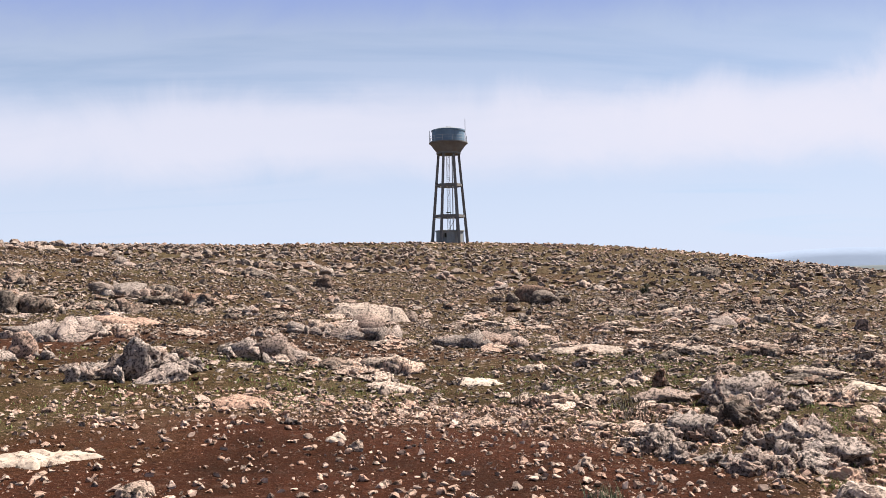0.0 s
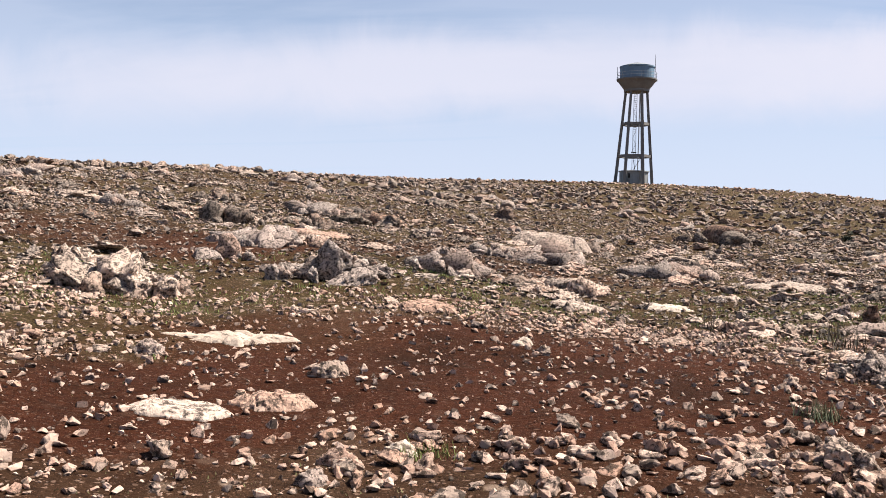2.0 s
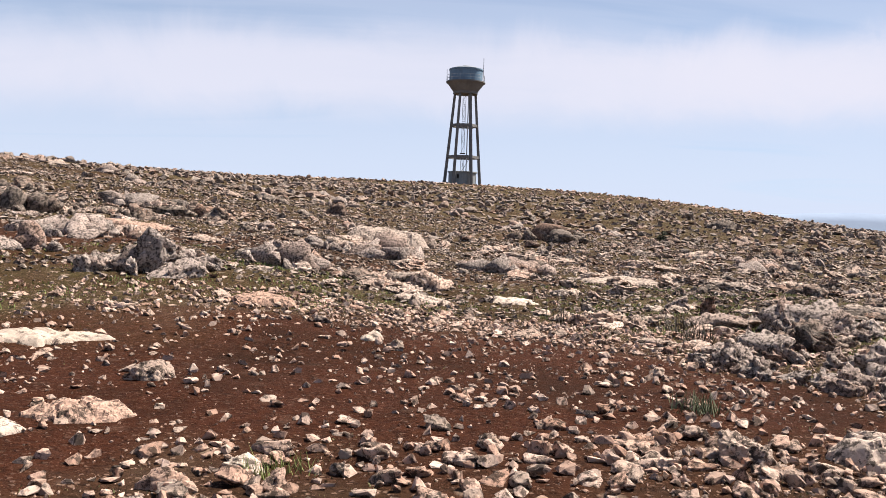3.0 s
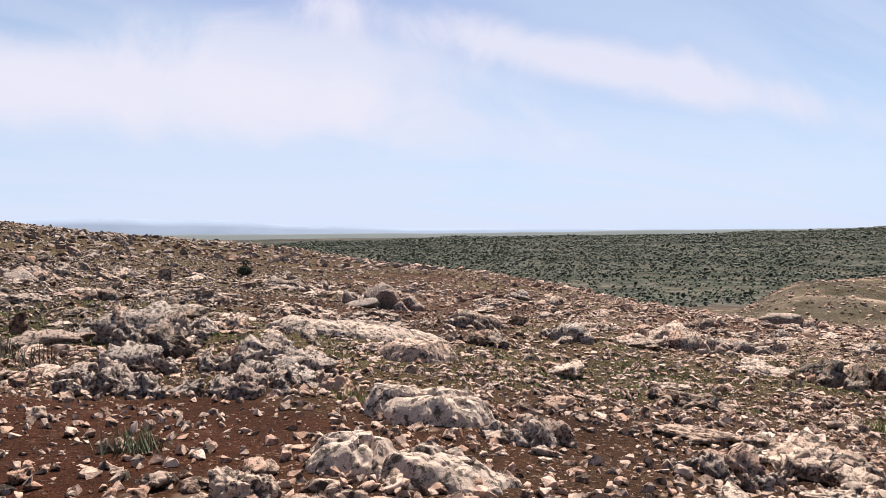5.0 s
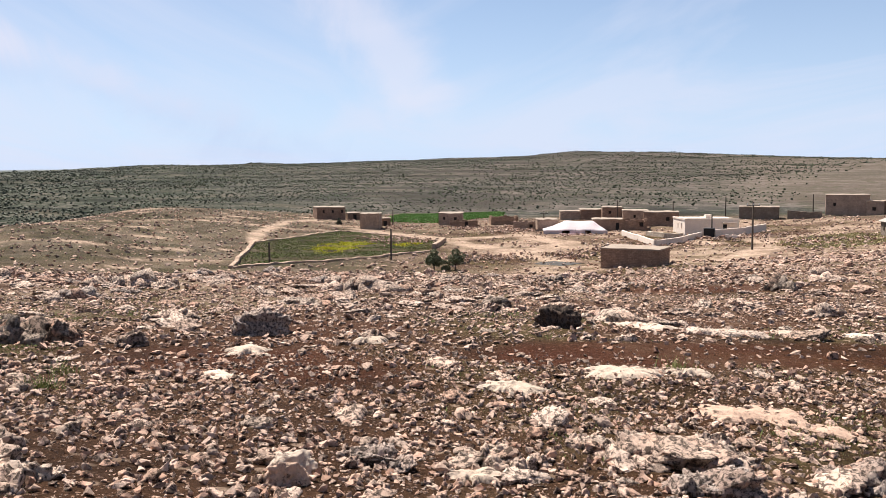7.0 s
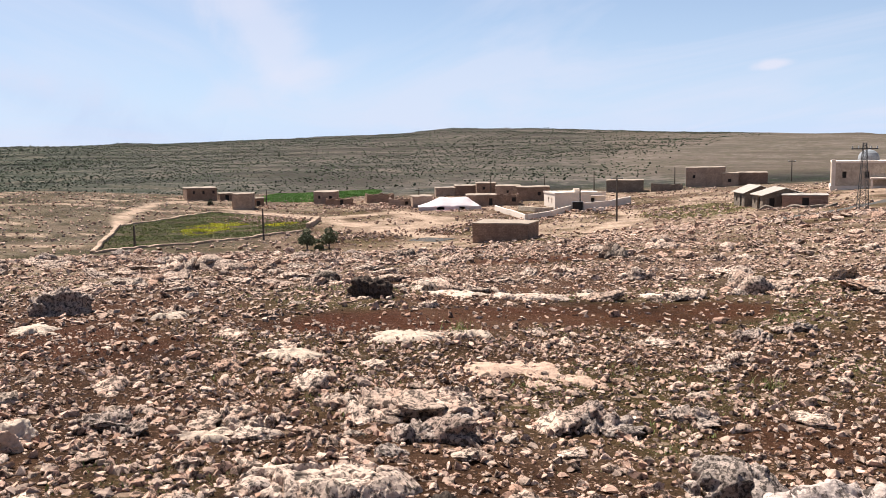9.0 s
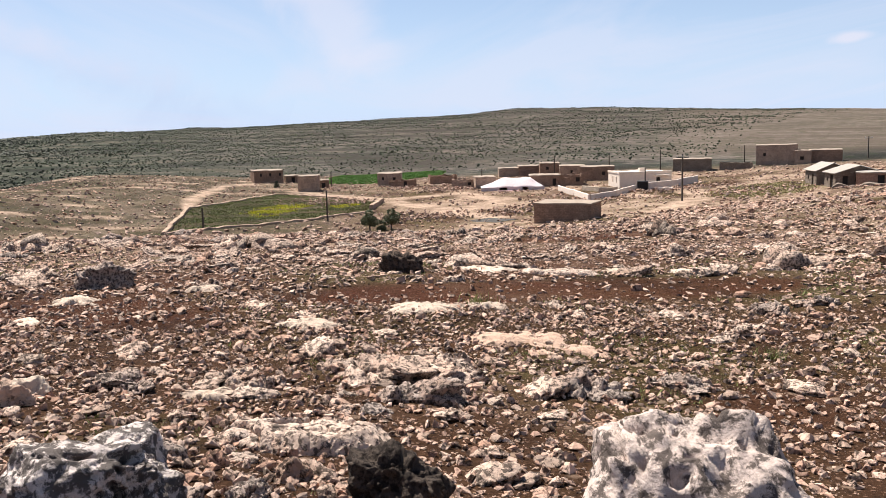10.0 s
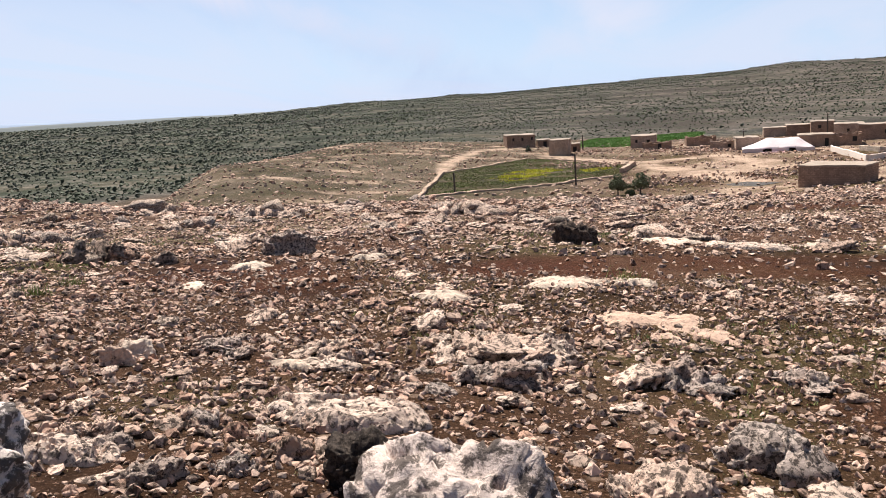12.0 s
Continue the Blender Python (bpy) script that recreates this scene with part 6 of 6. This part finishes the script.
two_heaps(x3, y3, s3, .95, "limestone litter along the hill crest", 24)
x4, y4, s4 = scatter(rng, 112, 215, .55, .25, .95, turns=(-128, 44))
free = ~inside(x4, y4, FIELD) & (np.maximum.reduce([near_line(x4, y4, p, w) for p, w in TRACKS]) < .2)
heap("rubble", x4[free], y4[free], s4[free], lambda s: np.full(len(s), 0), STONE, "scattered stones round the village", 25)


x7, y7, s7 = scatter(rng, 100, 262, 1.0, .25, .8, turns=(-98, -52))
on_ledge = (np.abs(ledge_at(x7, y7) - .93) < .06) & (knoll_zone(x7, y7) > .3) & (fbm(x7 / 15, y7 / 15, 81) > .42) & ~inside(x7, y7, FIELD)
heap("ledge_stones", x7[on_ledge], y7[on_ledge], s7[on_ledge], lambda s: np.full(len(s), 0), STONE, "broken pale stone along the ledges of the knoll", 27)

xb, yb, sb = scatter(rng, 1.6, 14, 55, .025, .13, turns=(46, 226), power=1.7)
away = np.hypot(xb + .8, yb - .5) > 1.4
heap("rubble", xb[away], yb[away], sb[away], lambda s: np.full(len(s), 0), STONE, "litter of small broken limestone on the open slope", 28)

SHAPES[3] = [chipped(np.random.default_rng(1500 + k), 3, 14, .18) for k in range(14)]
x5, y5, s5 = [np.concatenate(v) for v in zip(scatter(rng, 2.2, 12, 1.6, .18, .50, power=1.8), scatter(rng, 12, 30, .80, .30, .95, power=1.8))]
open5 = soil_share(x5, y5) < .3
x5, y5, s5 = x5[open5], y5[open5], s5[open5]
near5 = np.argsort(np.hypot(x5 - HUB_X, y5 - HUB_Y))[:230]
OUTCROP_MESHES = [mesh_arrays("outcrop", v, f, OUTCROP_ONE, smooth=True) for v, f in (chipped(np.random.default_rng(1600 + k), 3, 14, .18) for k in range(14))]
axes5, half5 = stone_axes(np.random.default_rng(12), len(near5), s5[near5], (.22, .45))
for k, i in enumerate(near5):
    ob = new("outcrop", OUTCROP_MESHES[k % 14])
    m = Matrix([list(row) for row in axes5[k]]).to_4x4()
    m.translation = (x5[i], y5[i], ground_at(x5[i], y5[i]) + half5[k] * .2)
    ob.matrix_world = m
    tagged(ob, "low broken limestone outcrop set in the ground", "rock", "limestone outcrops")
far5 = np.ones(len(x5), bool)
far5[near5] = False
x5, y5, s5 = x5[far5], y5[far5], s5[far5]
heap("outcrop", x5, y5, s5, lambda s: np.full(len(s), 3), OUTCROP, "low broken limestone outcrops set in the ground", 26, "rock", sink=.42, flat=(.22, .45))


def rubble_pile(cx, cy, rx, ry, n, seed, label, s0=.25, s1=.8):
    g = np.random.default_rng(seed)
    x, y = cx + g.normal(0, rx, n), cy + g.normal(0, ry, n)
    heap("rubble_heap", x, y, s0 + (s1 - s0) * g.uniform(0, 1, n) ** 2, lambda s: np.full(len(s), 0), STONE, label, seed, "rubble", sink=.15, flat=(.6, 1.0))


rubble_pile(184, -19, 3.0, 6.0, 420, 61, "fallen masonry heaped round the ruins")
rubble_pile(176, -24, 3.0, 4.0, 260, 62, "fallen masonry below the ruins")
rubble_pile(150, -60, 3.5, 6.0, 420, 63, "pale quarried rubble below the white house")
rubble_pile(159, 3, 4.0, 4.0, 300, 69, "grey field stones strewn in the walled field", .2, .6)
rubble_pile(112, -73.8, 1.2, 2.2, 160, 70, "stones heaped along a low wall", .25, .6)
rubble_pile(165, -36, 2.0, 6.0, 200, 71, "stones strewn before the tent", .2, .6)
rubble_pile(141, -40, 4.0, 6.0, 320, 72, "broken rock between the barn and the yard", .25, .8)
rubble_pile(158, -2, 3.0, 5.0, 240, 64, "field stones heaped at the edge of the field")
rubble_pile(128, -28, 4.0, 5.0, 320, 65, "broken rock on the bank by the road")
rubble_pile(128, -12, 3.0, 4.0, 220, 66, "broken rock on the bank below the field")
rubble_pile(133, -66, 5.0, 4.0, 260, 67, "stones in the grass beside the track")
rubble_pile(186, -1, 2.5, 3.0, 160, 68, "rubble beside the tan house")


# ---- plants ----
def blades_mesh(name, spots, mat, label, per=9, high=.08, wide=.012, spread=.05, seed=1, category="grass"):
    """Tufts of thin upright blades at spots (x, y, scale)."""
    g = np.random.default_rng(seed)
    spots = np.asarray(spots, float)
    n = len(spots) * per
    s = np.repeat(spots, per, axis=0)
    a, lean = g.uniform(0, 2 * math.pi, n), g.uniform(.1, .9, n)
    px, py = s[:, 0] + g.normal(0, spread, n) * s[:, 2], s[:, 1] + g.normal(0, spread, n) * s[:, 2]
    pz = ground_height(px, py) - .01
    hgt = high * s[:, 2] * g.uniform(.5, 1.2, n)
    w = wide * s[:, 2]
    dx, dy = np.cos(a), np.sin(a)
    p0 = np.stack([px - dy * w, py + dx * w, pz], -1)
    p1 = np.stack([px + dy * w, py - dx * w, pz], -1)
    p2 = np.stack([px + dx * hgt * lean, py + dy * hgt * lean, pz + hgt], -1)
    verts = np.stack([p0, p1, p2], 1).reshape(-1, 3)
    return tagged(new(name, mesh_arrays(name, verts, np.arange(n * 3).reshape(-1, 3), mat)), label, category, kind="stuff")


g = np.random.default_rng(30)
r, a = np.sqrt(g.uniform(1.2 ** 2, 9 ** 2, 30000)), np.radians(g.uniform(-134, 46, 30000))
gx, gy = HUB_X - r * np.sin(a), HUB_Y + r * np.cos(a)
keep = g.uniform(0, 1, len(gx)) < (.30 + ramp(fbm(gx * .25, gy * .25, 61), .38, .60)) * (1 - .9 * soil_share(gx, gy)) * ramp(fbm(gx * 1.3, gy * 1.3, 67), .36, .6)
blades_mesh("herbs", np.stack([gx[keep], gy[keep], g.uniform(.4, .8, keep.sum())], -1), WEEDS, "tiny olive-green herbs between the stones", per=6, high=.03, wide=.009, spread=.05, seed=4)
g = np.random.default_rng(31)
r, a = np.sqrt(g.uniform(1.2 ** 2, 16 ** 2, 26000)), np.radians(g.uniform(-134, 46, 26000))
gx, gy = HUB_X - r * np.sin(a), HUB_Y + r * np.cos(a)
keep = g.uniform(0, 1, len(gx)) < ramp(fbm(gx * .25, gy * .25, 61), .42, .60) * (1 - soil_share(gx, gy)) * ramp(fbm(gx * 1.3, gy * 1.3, 67), .40, .6)
blades_mesh("grass", np.stack([gx[keep], gy[keep], g.uniform(.35, .8, keep.sum())], -1), BLADES, "sparse low grass between the stones", per=8, high=.06, spread=.07, seed=5)


def tuft(x, y, scale, mat, label, per=60, high=.085, name="grass_tuft", category="grass"):
    return blades_mesh(name, [(x, y, scale)], mat, label, per, high, .003, .05, int(abs(x * 31 + y * 17)), category)


tuft(-0.97, 4.47, 1.0, BLADES, "small fresh green grass tuft on red earth")
tuft(-1.05, 4.36, 0.9, BLADES, "small fresh green grass tuft on red earth")
tuft(8.2, -1.2, 1.7, BLADES, "fresh green grass tuft between pale stones", per=90)
tuft(6.6, 4.6, 1.6, BLADES, "fresh green grass tuft on stony ground", per=90)
tuft(5.8, -3.4, 1.4, BLADES, "fresh green grass tuft on stony ground", per=80)
tuft(2.68, 6.38, 1.2, BLADES, "green grass tuft beside a limestone slab", per=70)
tuft(7.4, 4.7, 1.4, BLADES, "green grass tuft on stony ground", per=80)
tuft(0.97, 5.75, 1.3, OLIVE, "silvery green low herb among stones", per=120, high=.09, name="herb", category="herb")
tuft(0.59, 10.3, 1.6, DRY, "dry brown thistle stalk standing upright", per=22, high=.2, name="dry_thistle", category="dry plant")
tuft(1.71, 9.9, 2.2, DRY, "dry brown twiggy plant among stones", per=40, high=.11, name="dry_plant", category="dry plant")
tuft(1.73, 9.1, 2.0, DRY, "dry brown twiggy plant among stones", per=40, high=.11, name="dry_plant", category="dry plant")


def crown_leaves(rng, centres, radii, count, leaf):
    """Small leaves strewn through and over a few rounded clumps."""
    verts = []
    for c, r in zip(centres, radii):
        d = rng.normal(size=(count, 3))
        d /= np.linalg.norm(d, axis=1)[:, None]
        p = np.asarray(c) + d * (r * rng.uniform(.45, 1.05, count) ** .5)[:, None] * (1, 1, .8)
        u, w = rng.normal(size=(count, 3)), rng.normal(size=(count, 3))
        u /= np.linalg.norm(u, axis=1)[:, None]
        w = np.cross(u, w)
        w /= np.linalg.norm(w, axis=1)[:, None]
        s = leaf * rng.uniform(.6, 1.3, count)[:, None]
        verts.append(np.stack([p - u * s, p + w * s * .5, p + u * s, p - u * s, p + u * s, p - w * s * .5], 1).reshape(-1, 3))
    v = np.vstack(verts)
    return v, np.arange(len(v)).reshape(-1, 3)


def small_tree(x, y, height, label, seed, trunk=True, name="olive_tree", category="tree", mat=None, leaf=.11, count=300):
    rng = np.random.default_rng(seed)
    t = thing(name, x, y, ground_at(x, y), 0, label, category, "trees by the field")
    bm = bmesh.new()
    stem = height * .24
    if trunk:
        beam(bm, (0, 0, -.2), (.08, .03, stem), .22, .22, .15)
    centres, radii = [], []
    for k in range(7):
        a = 2 * math.pi * k / 7 + rng.uniform(-.4, .4)
        e = (height * .20 * math.cos(a), height * .20 * math.sin(a), stem * (1.1 if trunk else .4) + height * rng.uniform(.08, .38))
        beam(bm, (.06, .02, stem * .85 if trunk else 0), e, .09, .09, .03)
        centres.append(e)
        radii.append(height * rng.uniform(.20, .28))
    centres.append((.05, 0, height * .82))
    radii.append(height * .2)
    part("trunk", bm, BARK, t)
    v, f = crown_leaves(rng, centres, radii, count, leaf)
    ob = new("crown", mesh_arrays("crown", v, f, mat or OLIVE))
    ob.parent = t
    return t


small_tree(112.6, -4.1, 2.9, "small olive tree with a bare lower trunk", 1)
small_tree(113.4, -7.0, 2.9, "small dense olive tree beside the track", 2)
small_tree(112.4, -5.6, 1.4, "low rounded olive bush between two trees", 3, trunk=False, name="olive_bush", category="bush")
small_tree(14.9, 27.6, .62, "small dark thorny bush on the stony slope", 4, trunk=False, name="thorn_bush", category="bush", mat=SCRUB, leaf=.035, count=160)
small_tree(9.6, 52, .75, "small dark thorny bush on the stony slope", 5, trunk=False, name="thorn_bush", category="bush", mat=SCRUB, leaf=.05, count=120)
small_tree(187.5, 12.5, 1.5, "dark round bush beside the stone house", 6, trunk=False, name="bush", category="bush", mat=SCRUB, leaf=.12, count=80)
small_tree(200, -52, 3.6, "dark slim tree behind the village houses", 7, mat=SCRUB, leaf=.16, count=120)
small_tree(196, -10.5, 2.0, "dark bush behind the tan house", 8, trunk=False, name="bush", category="bush", mat=SCRUB, leaf=.14, count=80)


def shrub_wood(n_try=84000):
    """Evergreen oak scrub on the far valley side, thinning uphill."""
    rng = np.random.default_rng(77)
    r = np.sqrt(rng.uniform(262 ** 2, 880 ** 2, n_try))
    turn = rng.uniform(-123, -27, n_try)
    a = np.radians(turn)
    x, y = HUB_X - r * np.sin(a), HUB_Y + r * np.cos(a)
    dense = (.62 + .38 * ramp(turn, -100, -72)) * (.35 + .9 * ramp(fbm(x / 55, y / 55, 101), .34, .6))
    keep = (rng.uniform(0, 1, n_try) < dense * wood_zone(x, y)) & ~inside(x, y, GREEN_FIELD)
    x, y = x[keep], y[keep]
    n = len(x)
    z = ground_height(x, y)
    size = rng.uniform(.32, 1.0, n) * rng.uniform(.75, 1.2, n) * (1 + .6 * ramp(turn[keep], -84, -66)) * (.8 + .3 * ramp(np.hypot(x, y), 300, 700))
    verts, tris, base = [], [], 0
    clumps = [chipped(np.random.default_rng(4000 + k), 1, 11) for k in range(10)]
    for k in range(12):
        v0, f0 = clumps[k % 10]
        mine = np.arange(n) % 10 == k % 10
        if k >= 10:
            mine &= rng.uniform(0, 1, n) < .5
        m = mine.sum()
        bump = 1 + rng.normal(0, .16, (m, len(v0)))
        off = rng.normal(0, .42 if k >= 10 else .12, (m, 2)) * size[mine][:, None]
        s = size[mine] * rng.uniform(.5, .85, m) * (1 if k < 10 else .62)
        v = v0[None] * bump[:, :, None] * np.stack([s, s, s * .85], -1)[:, None, :]
        v += np.stack([x[mine] + off[:, 0], y[mine] + off[:, 1], z[mine] + s * .6], -1)[:, None, :]
        verts.append(v.reshape(-1, 3))
        tris.append((f0[None] + (base + np.arange(m) * len(v0))[:, None, None]).reshape(-1, 3))
        base += m * len(v0)
    tagged(new("scrub", mesh_arrays("scrub", np.vstack(verts), np.vstack(tris), SCRUB)), "dark green oak scrub dotted over the valley side", "shrubs", kind="stuff")


shrub_wood()


def field_plants():
    rng = np.random.default_rng(88)
    n = 13000
    x, y = rng.uniform(111, 176, n), rng.uniform(-9, 25, n)
    ok = inside(x, y, FIELD)
    x, y = x[ok], y[ok]
    yellow = np.maximum(1 - ramp(oval(x, y, 145, 9.5, 12, 4.2, -20), .6, 1.05), 1 - ramp(oval(x, y, 151, -1.5, 4.5, 2.0, -30), .6, 1.0))
    is_yellow = rng.uniform(0, 1, len(x)) < yellow * .55
    spots = np.stack([x, y, rng.uniform(1.8, 3.8, len(x))], -1)
    blades_mesh("field_grass", spots[~is_yellow], BLADES, "green weeds growing in the walled field", per=4, high=.05, wide=.028, spread=.16, seed=8)
    blades_mesh("field_flowers", spots[is_yellow], FLOWER, "bright yellow flowering weeds in the walled field", per=7, high=.075, wide=.03, spread=.10, seed=9, category="flowers")
    n = 7000
    x, y = rng.uniform(108, 150, n), rng.uniform(-84, -52, n)
    ok = oval(x, y, 130, -68, 15, 8, -30) < 1.0
    blades_mesh("meadow_grass", np.stack([x[ok], y[ok], np.full(ok.sum(), 4.0)], -1), MEADOW, "olive-yellow meadow grass before the grey houses", per=4, high=.04, wide=.035, spread=.14, seed=11)
    n = 9000
    x, y = rng.uniform(198, 270, n), rng.uniform(-34, 5, n)
    ok = inside(x, y, GREEN_FIELD)
    blades_mesh("crop", np.stack([x[ok], y[ok], np.full(ok.sum(), 4.0)], -1), CROP, "green young crop in a field behind the village", per=8, high=.07, wide=.06, spread=.16, seed=10, category="crop")


field_plants()
